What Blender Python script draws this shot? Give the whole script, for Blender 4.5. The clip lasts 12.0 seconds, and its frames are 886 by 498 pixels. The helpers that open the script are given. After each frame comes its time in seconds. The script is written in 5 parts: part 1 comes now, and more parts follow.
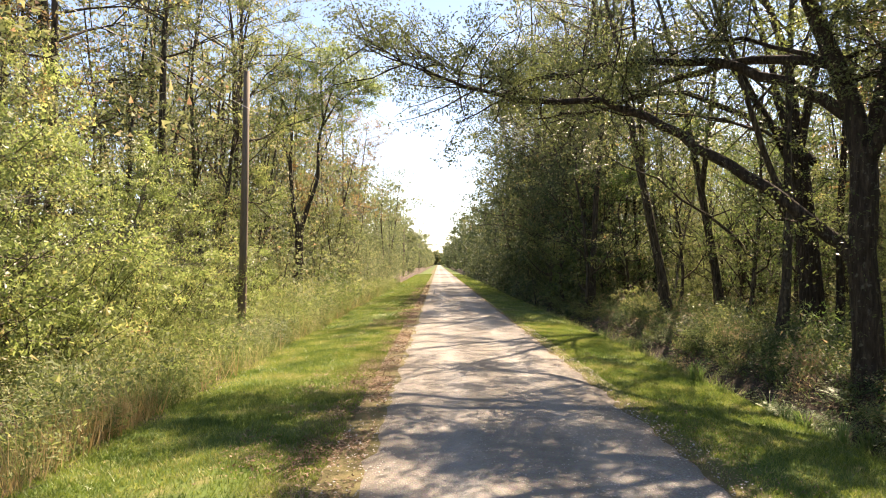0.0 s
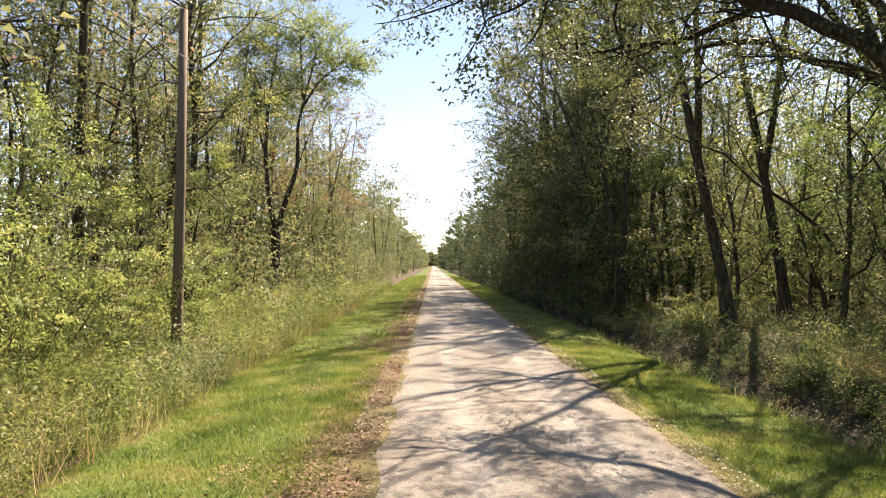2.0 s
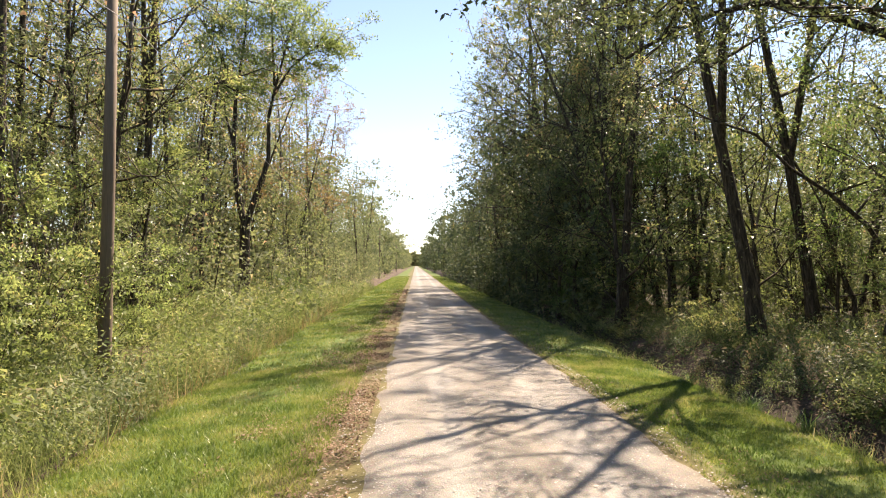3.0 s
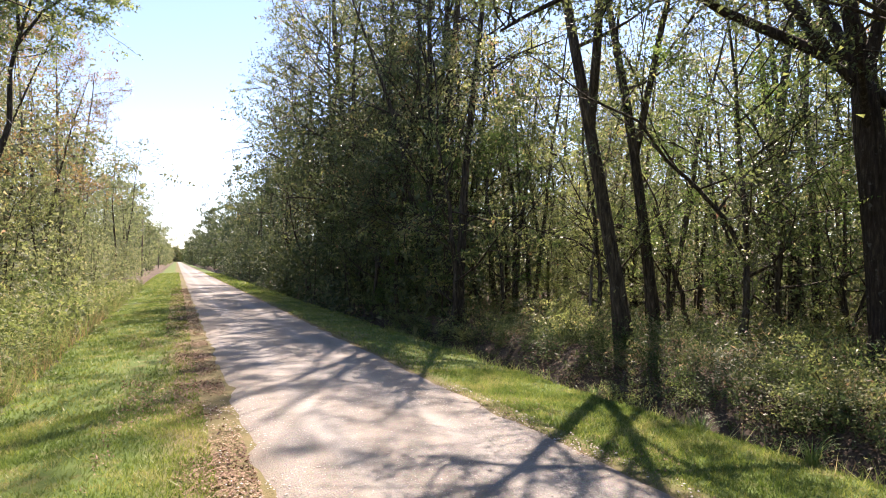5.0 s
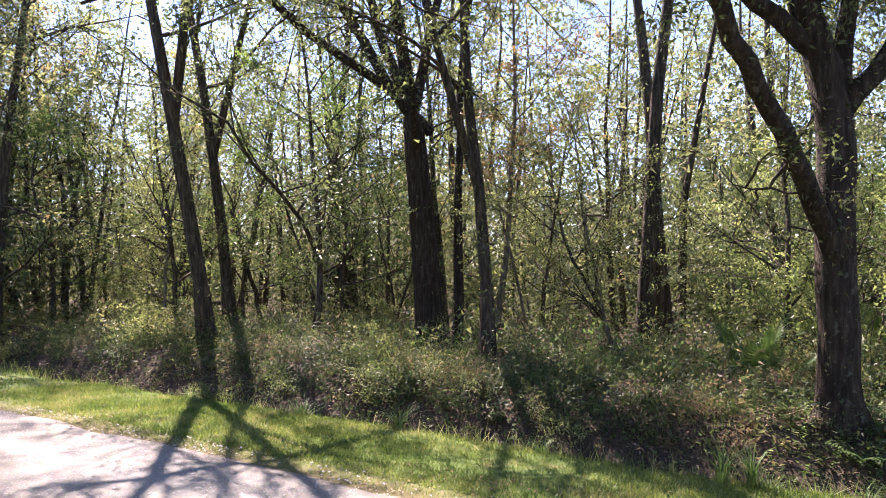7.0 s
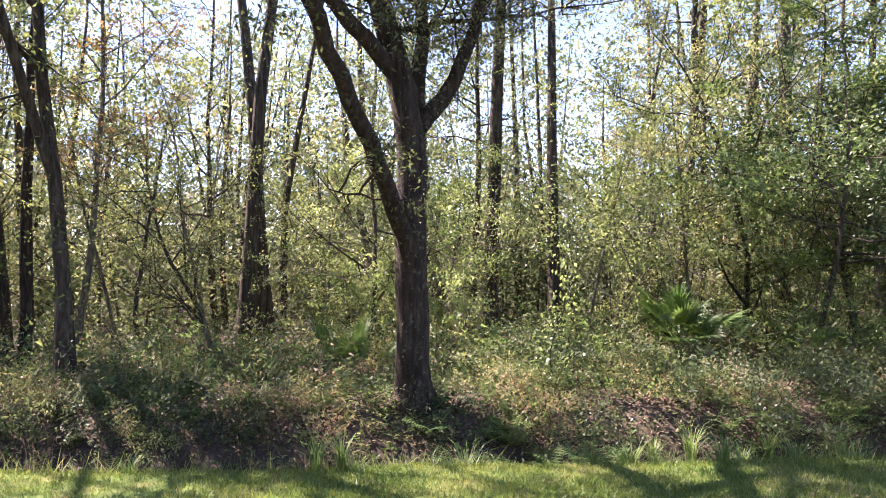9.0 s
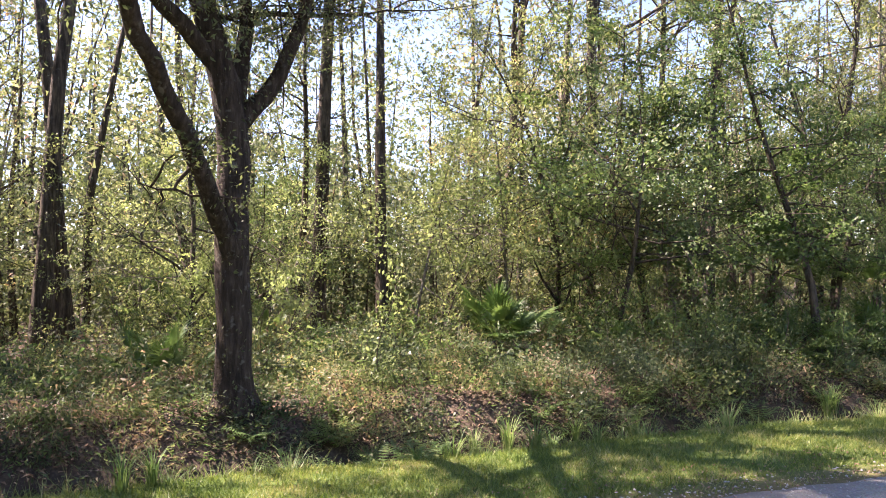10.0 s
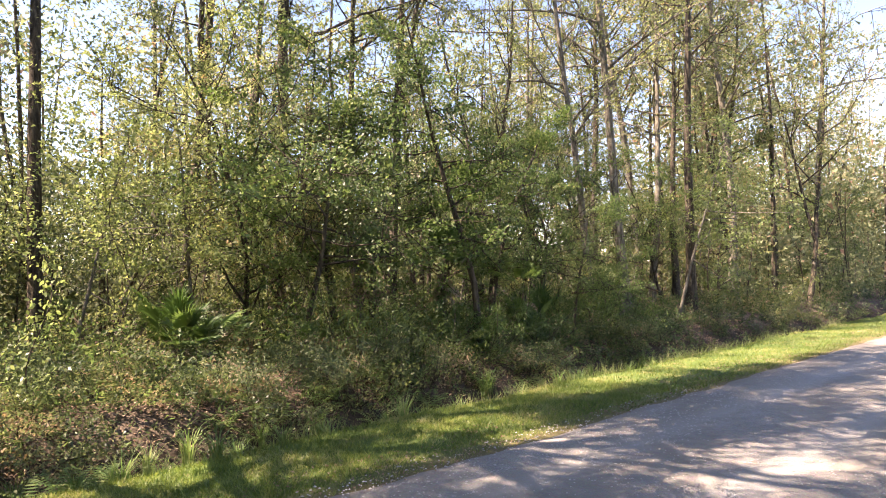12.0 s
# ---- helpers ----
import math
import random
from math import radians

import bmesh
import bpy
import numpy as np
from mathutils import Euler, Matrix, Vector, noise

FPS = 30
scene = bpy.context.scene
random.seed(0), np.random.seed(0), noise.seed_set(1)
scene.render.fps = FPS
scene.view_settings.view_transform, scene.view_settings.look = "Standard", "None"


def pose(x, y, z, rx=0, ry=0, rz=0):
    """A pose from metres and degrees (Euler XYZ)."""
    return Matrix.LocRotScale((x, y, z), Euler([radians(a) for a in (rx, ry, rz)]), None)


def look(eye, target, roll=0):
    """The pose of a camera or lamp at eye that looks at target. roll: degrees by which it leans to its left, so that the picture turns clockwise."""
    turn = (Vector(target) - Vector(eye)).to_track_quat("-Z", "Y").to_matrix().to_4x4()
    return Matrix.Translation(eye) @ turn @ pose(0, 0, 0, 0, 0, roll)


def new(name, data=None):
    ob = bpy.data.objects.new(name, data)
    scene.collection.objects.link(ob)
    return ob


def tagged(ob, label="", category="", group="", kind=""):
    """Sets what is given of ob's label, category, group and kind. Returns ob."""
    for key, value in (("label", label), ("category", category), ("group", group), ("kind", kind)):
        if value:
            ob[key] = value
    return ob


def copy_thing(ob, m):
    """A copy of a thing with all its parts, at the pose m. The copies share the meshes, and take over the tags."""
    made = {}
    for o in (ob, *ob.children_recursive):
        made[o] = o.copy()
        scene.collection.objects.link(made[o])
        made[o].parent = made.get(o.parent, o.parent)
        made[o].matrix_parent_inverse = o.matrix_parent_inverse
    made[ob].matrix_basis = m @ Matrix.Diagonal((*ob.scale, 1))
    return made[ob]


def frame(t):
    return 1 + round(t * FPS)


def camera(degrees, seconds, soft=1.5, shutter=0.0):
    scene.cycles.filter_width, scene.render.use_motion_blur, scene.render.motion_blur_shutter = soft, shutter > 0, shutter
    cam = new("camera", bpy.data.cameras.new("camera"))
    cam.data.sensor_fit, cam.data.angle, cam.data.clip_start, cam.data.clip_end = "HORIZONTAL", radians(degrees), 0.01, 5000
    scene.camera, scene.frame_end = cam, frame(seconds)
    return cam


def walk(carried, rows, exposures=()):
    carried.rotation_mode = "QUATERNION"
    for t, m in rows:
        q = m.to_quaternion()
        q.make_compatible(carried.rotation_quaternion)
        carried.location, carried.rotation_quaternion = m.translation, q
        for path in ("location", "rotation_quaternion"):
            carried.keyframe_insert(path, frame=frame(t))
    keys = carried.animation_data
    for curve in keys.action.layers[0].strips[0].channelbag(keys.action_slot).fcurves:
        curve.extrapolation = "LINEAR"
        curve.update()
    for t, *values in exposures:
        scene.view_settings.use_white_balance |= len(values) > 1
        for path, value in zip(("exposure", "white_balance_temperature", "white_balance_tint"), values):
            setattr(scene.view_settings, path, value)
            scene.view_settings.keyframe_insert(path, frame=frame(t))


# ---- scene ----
cam = camera(67.2, 12.0, soft=1.0)
METRES, EYE, TILT, LEAN, TURN = 14.72, 2.2, 0.0, 0.0, 0.0
ROWS = [
    (0.0, 0.0, 0.0, 0.0, -0.02, 1.25, -0.8),
    (0.5, -0.003, 0.0944, 0.0006, -0.07, 1.28, -0.79),
    (1.0, -0.0064, 0.1962, 0.0004, -0.24, 1.3, -0.74),
    (1.5, -0.0113, 0.2983, -0.0001, -0.39, 1.35, -0.75),
    (2.0, -0.014, 0.4079, 0.001, -0.48, 1.34, -0.73),
    (2.5, -0.0143, 0.5146, 0.0011, -0.89, 1.36, -0.67),
    (4.5, -0.069, 0.826, 0.0012, -13.76, 1.2, -0.62),
    (5.0, -0.1158, 0.8617, 0.002, -21.38, 1.19, -0.59),
    (5.5, -0.1693, 0.8891, 0.002, -28.9, 1.2, -0.38),
    (6.0, -0.1812, 0.8907, 0.002, -39.61, 1.28, -0.16),
    (6.5, -0.1787, 0.8854, 0.0019, -49.95, 1.33, -0.1),
    (7.0, -0.1761, 0.8825, 0.0012, -58.75, 1.39, -0.02),
    (9.0, -0.1699, 0.8809, -0.0007, -91.85, 1.44, 0.35),
    (9.5, -0.1694, 0.8796, -0.0008, -98.87, 1.41, 0.43),
    (10.0, -0.1694, 0.8777, -0.0011, -106.39, 1.36, 0.52),
    (10.5, -0.1699, 0.8767, -0.001, -113.75, 1.34, 0.6),
    (11.0, -0.1713, 0.875, 0.0002, -121.29, 1.25, 0.66),
    (11.5, -0.1731, 0.8736, -0.0005, -126.9, 1.25, 0.73),
    (12.0, -0.1746, 0.8724, -0.001, -132.27, 1.24, 0.8),
]
EXPOSURES = [(0.0, 1.88, 7900, 21), (2.7, 1.68, 7500, 20), (4.5, 1.74, 6900, 23), (5.5, 1.84, 6600, 29), (6.5, 2.15, 6400, 33), (7.0, 2.25, 6300, 34), (9.0, 2.62, 6300, 36), (10.5, 2.65, 6900, 33), (12.0, 2.55, 7400, 30)]
walk(cam, [(t, pose(0, 0, EYE, TILT, LEAN, TURN) @ pose(METRES * x, METRES * y, METRES * z, 90 + pitch, roll, yaw)) for t, x, y, z, yaw, pitch, roll in ROWS], EXPOSURES)
SUN_AZ, SUN_EL = 31.0, 49.0            # degrees clockwise from the road's far end, and above the horizon

# ---------------------------------------------------------------- light
world = bpy.data.worlds.new("sky")
scene.world = world
world.use_nodes = True
wn = world.node_tree.nodes
sky = wn.new("ShaderNodeTexSky")
sky.sky_type = 'NISHITA'
sky.sun_disc = False
sky.sun_elevation = radians(SUN_EL)
sky.sun_rotation = radians(SUN_AZ)
sky.air_density, sky.dust_density, sky.ozone_density = 0.85, 0.05, 1.6
wn["Background"].inputs["Strength"].default_value = 0.085
world.node_tree.links.new(sky.outputs[0], wn["Background"].inputs["Color"])
sun = new("sun", bpy.data.lights.new("sun", 'SUN'))
sun.data.energy, sun.data.angle, sun.data.color = 5.0, radians(0.53), (1.0, 0.91, 0.76)
e, a = radians(SUN_EL), radians(SUN_AZ)
to_sun = Vector((math.cos(e) * math.sin(a), math.cos(e) * math.cos(a), math.sin(e)))
sun.matrix_world = look(to_sun * 60, (0, 0, 0))


# ---------------------------------------------------------------- materials
def material(name):
    m = bpy.data.materials.new(name)
    m.use_nodes = True
    nt = m.node_tree
    nt.nodes.clear()
    return m, nt, nt.nodes.new("ShaderNodeOutputMaterial")


def node(nt, kind, **inputs):
    n = nt.nodes.new(kind)
    for key, value in inputs.items():
        key = key.replace("_", " ")
        if isinstance(value, bpy.types.NodeSocket):
            nt.links.new(value, n.inputs[key])
        else:
            n.inputs[key].default_value = value
    return n


def ramp(nt, fac, stops):
    r = nt.nodes.new("ShaderNodeValToRGB")
    while len(r.color_ramp.elements) < len(stops):
        r.color_ramp.elements.new(0.5)
    for el, (p, c) in zip(r.color_ramp.elements, stops):
        el.position, el.color = p, (*c, 1)
    nt.links.new(fac, r.inputs[0])
    return r.outputs[0]


def mix(nt, fac, a, b, blend='MIX'):
    n = nt.nodes.new("ShaderNodeMix")
    n.data_type, n.blend_type = 'RGBA', blend
    for sock, v in ((n.inputs[0], fac), (n.inputs[6], a), (n.inputs[7], b)):
        if isinstance(v, bpy.types.NodeSocket):
            nt.links.new(v, sock)
        else:
            sock.default_value = v if isinstance(v, (int, float)) else (*v, 1)
    return n.outputs[2]


def calc(nt, op, a, b=0.0, clamp=False):
    n = nt.nodes.new("ShaderNodeMath")
    n.operation, n.use_clamp = op, clamp
    for sock, v in zip(n.inputs, (a, b)):
        if isinstance(v, bpy.types.NodeSocket):
            nt.links.new(v, sock)
        else:
            sock.default_value = v
    return n.outputs[0]


def noise_of(nt, vec, scale, detail=4.0, rough=0.55):
    n = node(nt, "ShaderNodeTexNoise", Scale=scale, Detail=detail, Roughness=rough)
    nt.links.new(vec, n.inputs["Vector"])
    return n.outputs[0]


def position(nt):
    return nt.nodes.new("ShaderNodeNewGeometry").outputs["Position"]


def local(nt):
    return nt.nodes.new("ShaderNodeTexCoord").outputs["Object"]


def bump(nt, height, strength, distance):
    return node(nt, "ShaderNodeBump", Strength=strength, Distance=distance, Height=height).outputs[0]


def leaf_material(name, stops, clear=0.55, gloss=0.39, hue=0.25):
    """Thin leaf that lets light through; each leaf and each plant has its own tone."""
    m, nt, out = material(name)
    geo = nt.nodes.new("ShaderNodeNewGeometry")
    info = nt.nodes.new("ShaderNodeObjectInfo")
    patch = noise_of(nt, geo.outputs["Position"], 0.85, 3.0, 0.6)
    patch = calc(nt, 'ADD', calc(nt, 'MULTIPLY', calc(nt, 'SUBTRACT', patch, 0.5), 2.6), 0.5, True)
    f = calc(nt, 'ADD', calc(nt, 'MULTIPLY', geo.outputs["Random Per Island"], 0.42),
             calc(nt, 'MULTIPLY', info.outputs["Random"], hue))
    f = calc(nt, 'ADD', f, calc(nt, 'MULTIPLY', patch, 0.58 - hue))
    f = calc(nt, 'SUBTRACT', calc(nt, 'MULTIPLY', f, 1.35), 0.13, True)
    col = ramp(nt, f, stops)
    vein = noise_of(nt, geo.outputs["Position"], 38.0, 2.0)
    col = mix(nt, calc(nt, 'MULTIPLY', vein, 0.3), col, (0.55, 0.55, 0.4), 'MULTIPLY')
    face = node(nt, "ShaderNodeBsdfPrincipled", Base_Color=col, Roughness=gloss)
    face.inputs["Specular IOR Level"].default_value = 0.45
    thru = node(nt, "ShaderNodeBsdfTranslucent", Color=mix(nt, 0.22, col, (1.0, 0.95, 0.35), 'SOFT_LIGHT'))
    both = nt.nodes.new("ShaderNodeMixShader")
    both.inputs[0].default_value = clear
    nt.links.new(face.outputs[0], both.inputs[1])
    nt.links.new(thru.outputs[0], both.inputs[2])
    nt.links.new(both.outputs[0], out.inputs[0])
    return m


def bark_material(name, dark, light, lichen=0.0, scale=1.0):
    m, nt, out = material(name)
    p = local(nt)
    st = node(nt, "ShaderNodeMapping", Vector=p, Scale=(14 * scale, 14 * scale, 2.4 * scale)).outputs[0]
    ridges = noise_of(nt, st, 1.0, 6.0, 0.65)
    blot = noise_of(nt, p, 1.3, 3.0)
    col = ramp(nt, ridges, [(0.36, dark), (0.52, [(p + q) * 0.42 for p, q in zip(dark, light)]), (0.66, light)])
    col = mix(nt, calc(nt, 'MULTIPLY', blot, 0.6), col, (0.45, 0.5, 0.38), 'MULTIPLY')
    if lichen:
        spots = noise_of(nt, p, 7.0, 3.0)
        k = calc(nt, 'MULTIPLY', calc(nt, 'SUBTRACT', spots, 0.62), 10.0, True)
        col = mix(nt, calc(nt, 'MULTIPLY', k, lichen), col, (0.26, 0.27, 0.23))
    b = node(nt, "ShaderNodeBsdfPrincipled", Base_Color=col, Roughness=0.9, Normal=bump(nt, calc(nt, 'ADD', ridges, calc(nt, 'MULTIPLY', noise_of(nt, p, 22.0, 4.0), 0.6)), 1.0, 0.035))
    b.inputs["Specular IOR Level"].default_value = 0.2
    nt.links.new(b.outputs[0], out.inputs[0])
    return m


def plain_material(name, a, b, scale, roughness=0.85, relief=0.01, stretch=(1, 1, 1)):
    m, nt, out = material(name)
    p = node(nt, "ShaderNodeMapping", Vector=local(nt), Scale=stretch).outputs[0]
    n1 = noise_of(nt, p, scale, 5.0)
    n2 = noise_of(nt, p, scale * 0.12, 3.0)
    col = mix(nt, n1, a, b)
    col = mix(nt, calc(nt, 'MULTIPLY', n2, 0.7), col, (0.55, 0.53, 0.5), 'MULTIPLY')
    s = node(nt, "ShaderNodeBsdfPrincipled", Base_Color=col, Roughness=roughness, Normal=bump(nt, n1, 0.6, relief))
    nt.links.new(s.outputs[0], out.inputs[0])
    return m


def road_material():
    """Crushed pale limestone: fines, packed wheel tracks, loose stones, damp stains."""
    m, nt, out = material("crushed_stone")
    p = position(nt)
    fine = noise_of(nt, p, 55.0, 6.0, 0.7)
    mid = noise_of(nt, p, 5.0, 5.0, 0.6)
    large = noise_of(nt, node(nt, "ShaderNodeMapping", Vector=p, Scale=(0.8, 0.22, 1)).outputs[0], 1.0, 4.0)
    stones = node(nt, "ShaderNodeTexVoronoi", Scale=42.0)
    nt.links.new(p, stones.inputs["Vector"])
    col = ramp(nt, fine, [(0.28, (0.095, 0.095, 0.097)), (0.5, (0.236, 0.235, 0.236)), (0.72, (0.43, 0.426, 0.42))])
    col = mix(nt, calc(nt, 'MULTIPLY', calc(nt, 'SUBTRACT', large, 0.42), 3.0, True), (0.20, 0.188, 0.172), col)
    col = mix(nt, 0.6, col, mix(nt, mid, (0.38, 0.365, 0.35), (0.90, 0.89, 0.87)), 'OVERLAY')
    tone = mix(nt, 0.35, (1, 1, 1), stones.outputs["Color"], 'MULTIPLY')
    col = mix(nt, 0.5, col, tone, 'MULTIPLY')
    sep = nt.nodes.new("ShaderNodeSeparateXYZ")
    nt.links.new(p, sep.inputs[0])
    u = calc(nt, 'ADD', sep.outputs[0], calc(nt, 'MULTIPLY', sep.outputs[1], 0.007))
    off = calc(nt, 'ABSOLUTE', calc(nt, 'SUBTRACT', u, 1.08))
    off = calc(nt, 'ADD', off, calc(nt, 'MULTIPLY', calc(nt, 'SUBTRACT', mid, 0.5), 0.6))
    edge = calc(nt, 'MULTIPLY', calc(nt, 'SUBTRACT', off, 1.55), 3.0, True)
    col = mix(nt, calc(nt, 'MULTIPLY', edge, 0.5), col, (0.175, 0.15, 0.12))
    rut = calc(nt, 'SUBTRACT', 1.0, calc(nt, 'MULTIPLY', calc(nt, 'ABSOLUTE', calc(nt, 'SUBTRACT', off, 0.78)), 2.6), True)
    col = mix(nt, calc(nt, 'MULTIPLY', rut, 0.35), col, (0.39, 0.385, 0.375))
    h = calc(nt, 'ADD', fine, calc(nt, 'MULTIPLY', stones.outputs["Distance"], 0.7))
    col = mix(nt, 1.0, col, (1.0, 0.985, 0.94), 'MULTIPLY')
    b = node(nt, "ShaderNodeBsdfPrincipled", Base_Color=col, Roughness=0.92, Normal=bump(nt, h, 0.8, 0.012))
    b.inputs["Specular IOR Level"].default_value = 0.25
    nt.links.new(b.outputs[0], out.inputs[0])
    return m


def ground_material():
    """Soil: mown turf by the road, brown litter in the woods, dark mud with painted-in shade in the right ditch."""
    m, nt, out = material("earth")
    p = position(nt)
    fine = noise_of(nt, p, 30.0, 6.0, 0.7)
    mid = noise_of(nt, p, 2.2, 5.0, 0.6)
    large = noise_of(nt, p, 0.35, 4.0)
    turf = mix(nt, fine, (0.042, 0.07, 0.018), (0.125, 0.18, 0.045))
    turf = mix(nt, calc(nt, 'MULTIPLY', calc(nt, 'SUBTRACT', mid, 0.52), 4.0, True), turf, (0.20, 0.17, 0.075))
    cells = node(nt, "ShaderNodeTexVoronoi", Scale=30.0)
    nt.links.new(p, cells.inputs["Vector"])
    litter = ramp(nt, cells.outputs["Color"], [(0.1, (0.050, 0.037, 0.027)), (0.5, (0.105, 0.080, 0.058)), (0.9, (0.20, 0.155, 0.115))])
    litter = mix(nt, calc(nt, 'MULTIPLY', large, 0.7), litter, (0.4, 0.36, 0.3), 'MULTIPLY')
    sep = nt.nodes.new("ShaderNodeSeparateXYZ")
    nt.links.new(p, sep.inputs[0])
    u = calc(nt, 'ADD', sep.outputs[0], calc(nt, 'MULTIPLY', sep.outputs[1], 0.007))
    off = calc(nt, 'ABSOLUTE', calc(nt, 'SUBTRACT', u, 0.75))
    off = calc(nt, 'ADD', off, calc(nt, 'MULTIPLY', calc(nt, 'SUBTRACT', mid, 0.5), 0.9))
    woods = calc(nt, 'MULTIPLY', calc(nt, 'SUBTRACT', off, 4.85), 3.0, True)
    col = mix(nt, woods, turf, litter)
    # right ditch: mud tone, darkened further to carry the shade lying in it
    mud_shade = calc(nt, 'SUBTRACT', 1.7, calc(nt, 'MULTIPLY', calc(nt, 'ABSOLUTE', calc(nt, 'SUBTRACT', u, 6.95)), 1.5), True)
    col = mix(nt, calc(nt, 'MULTIPLY', mud_shade, 0.92), col, mix(nt, mid, (0.022, 0.018, 0.013), (0.07, 0.055, 0.04)))
    margin = calc(nt, 'MULTIPLY', calc(nt, 'SUBTRACT', 2.75, off), 2.0, True)
    col = mix(nt, calc(nt, 'MULTIPLY', margin, 0.65), col, mix(nt, fine, (0.085, 0.058, 0.034), (0.23, 0.165, 0.10)))
    h = calc(nt, 'ADD', fine, calc(nt, 'MULTIPLY', cells.outputs["Distance"], 0.5))
    b = node(nt, "ShaderNodeBsdfPrincipled", Base_Color=col, Roughness=0.95, Normal=bump(nt, h, 0.6, 0.015))
    b.inputs["Specular IOR Level"].default_value = 0.15
    nt.links.new(b.outputs[0], out.inputs[0])
    return m


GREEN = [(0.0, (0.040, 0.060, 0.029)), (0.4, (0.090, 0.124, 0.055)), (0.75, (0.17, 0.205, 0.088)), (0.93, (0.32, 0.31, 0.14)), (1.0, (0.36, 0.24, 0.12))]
PALE = [(0.0, (0.075, 0.102, 0.043)), (0.45, (0.17, 0.212, 0.082)), (0.8, (0.31, 0.345, 0.14)), (0.95, (0.45, 0.40, 0.19)), (1.0, (0.42, 0.26, 0.14))]
M_LEAF = leaf_material("leaf_green", GREEN)
M_LEAF_PALE = leaf_material("leaf_yellow_green", PALE, 0.6)
M_LEAF_BRIGHT = leaf_material("leaf_bright", [(0.0, (0.10, 0.14, 0.05)), (0.45, (0.21, 0.285, 0.10)), (0.85, (0.36, 0.42, 0.18)), (1.0, (0.52, 0.46, 0.2))], 0.55)
M_FAR = leaf_material("leaf_mass_green", GREEN, 0.45, 0.6)
# GREEN scaled down: shade on the right woods' near faces, put into leaf colour
M_FAR_SHADED = leaf_material("leaf_mass_shaded", [(p, (r * 0.8, g * 0.82, b * 0.85)) for p, (r, g, b) in GREEN], 0.3, 0.7)
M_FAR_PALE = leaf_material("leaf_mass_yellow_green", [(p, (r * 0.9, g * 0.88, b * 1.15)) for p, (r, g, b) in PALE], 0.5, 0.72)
M_LEAF_OAK = leaf_material("leaf_oak", [(0.0, (0.045, 0.064, 0.032)), (0.6, (0.12, 0.15, 0.066)), (1.0, (0.25, 0.265, 0.12))], 0.55, 0.36)
M_LEAF_DEEP = leaf_material("leaf_deep_green", [(0.0, (0.034, 0.068, 0.022)), (0.5, (0.095, 0.16, 0.05)), (0.85, (0.19, 0.26, 0.09)), (1.0, (0.34, 0.34, 0.15))], 0.55, 0.46)
M_LEAF_RUST = leaf_material("leaf_rust", [(0.0, (0.16, 0.14, 0.06)), (0.5, (0.30, 0.20, 0.09)), (1.0, (0.40, 0.20, 0.09))], 0.45)
M_PALM = leaf_material("leaf_palmetto", [(0.0, (0.03, 0.07, 0.02)), (0.6, (0.09, 0.17, 0.045)), (1.0, (0.22, 0.31, 0.09))], 0.4, 0.45)
M_DEAD_FROND = leaf_material("dead_frond", [(0.0, (0.13, 0.10, 0.075)), (0.5, (0.25, 0.20, 0.15)), (1.0, (0.42, 0.35, 0.27))], 0.25, 0.7)
M_TUFT = leaf_material("tuft_blade", [(0.0, (0.065, 0.135, 0.04)), (0.6, (0.16, 0.26, 0.08)), (1.0, (0.31, 0.37, 0.15))], 0.5, 0.5, 0.0)
M_GRASS = leaf_material("grass_mown", [(0.0, (0.05, 0.10, 0.02)), (0.45, (0.14, 0.21, 0.045)), (0.8, (0.28, 0.32, 0.09)), (1.0, (0.42, 0.38, 0.18))], 0.45, 0.45, 0.0)
M_WEED = leaf_material("weed_leaf", [(0.0, (0.07, 0.095, 0.034)), (0.5, (0.165, 0.22, 0.078)), (0.8, (0.285, 0.325, 0.135)), (1.0, (0.42, 0.365, 0.21))], 0.5, 0.62, 0.0)
M_BANK = leaf_material("bank_leaf", [(0.0, (0.032, 0.054, 0.026)), (0.45, (0.075, 0.118, 0.05)), (0.72, (0.18, 0.22, 0.095)), (0.88, (0.31, 0.25, 0.16)), (1.0, (0.34, 0.23, 0.16))], 0.5, 0.55, 0.0)
M_STRAW = leaf_material("dry_grass", [(0.0, (0.22, 0.15, 0.07)), (0.5, (0.38, 0.28, 0.15)), (1.0, (0.55, 0.44, 0.27))], 0.35, 0.6, 0.0)
M_LITTER = leaf_material("dead_leaf", [(0.0, (0.11, 0.062, 0.038)), (0.5, (0.24, 0.15, 0.10)), (1.0, (0.42, 0.31, 0.22))], 0.1, 0.85, 0.0)
M_BARK = bark_material("bark_grey", (0.035, 0.028, 0.022), (0.16, 0.13, 0.10), 0.2)
M_BARK_OAK = bark_material("bark_oak", (0.026, 0.019, 0.015), (0.095, 0.073, 0.057), 0.3)
M_BARK_PALE = bark_material("bark_pale", (0.10, 0.085, 0.07), (0.30, 0.27, 0.22), 0.2)
M_POLE = plain_material("pole_wood", (0.10, 0.078, 0.056), (0.27, 0.21, 0.15), 6.0, 0.85, 0.004, (8, 8, 0.5))
M_WIRE = plain_material("wire_metal", (0.18, 0.18, 0.18), (0.3, 0.3, 0.3), 20.0, 0.5, 0.001)
M_STONE = plain_material("pebble", (0.30, 0.28, 0.26), (0.55, 0.53, 0.49), 9.0, 0.9, 0.004)
M_ROAD = road_material()
M_EARTH = ground_material()


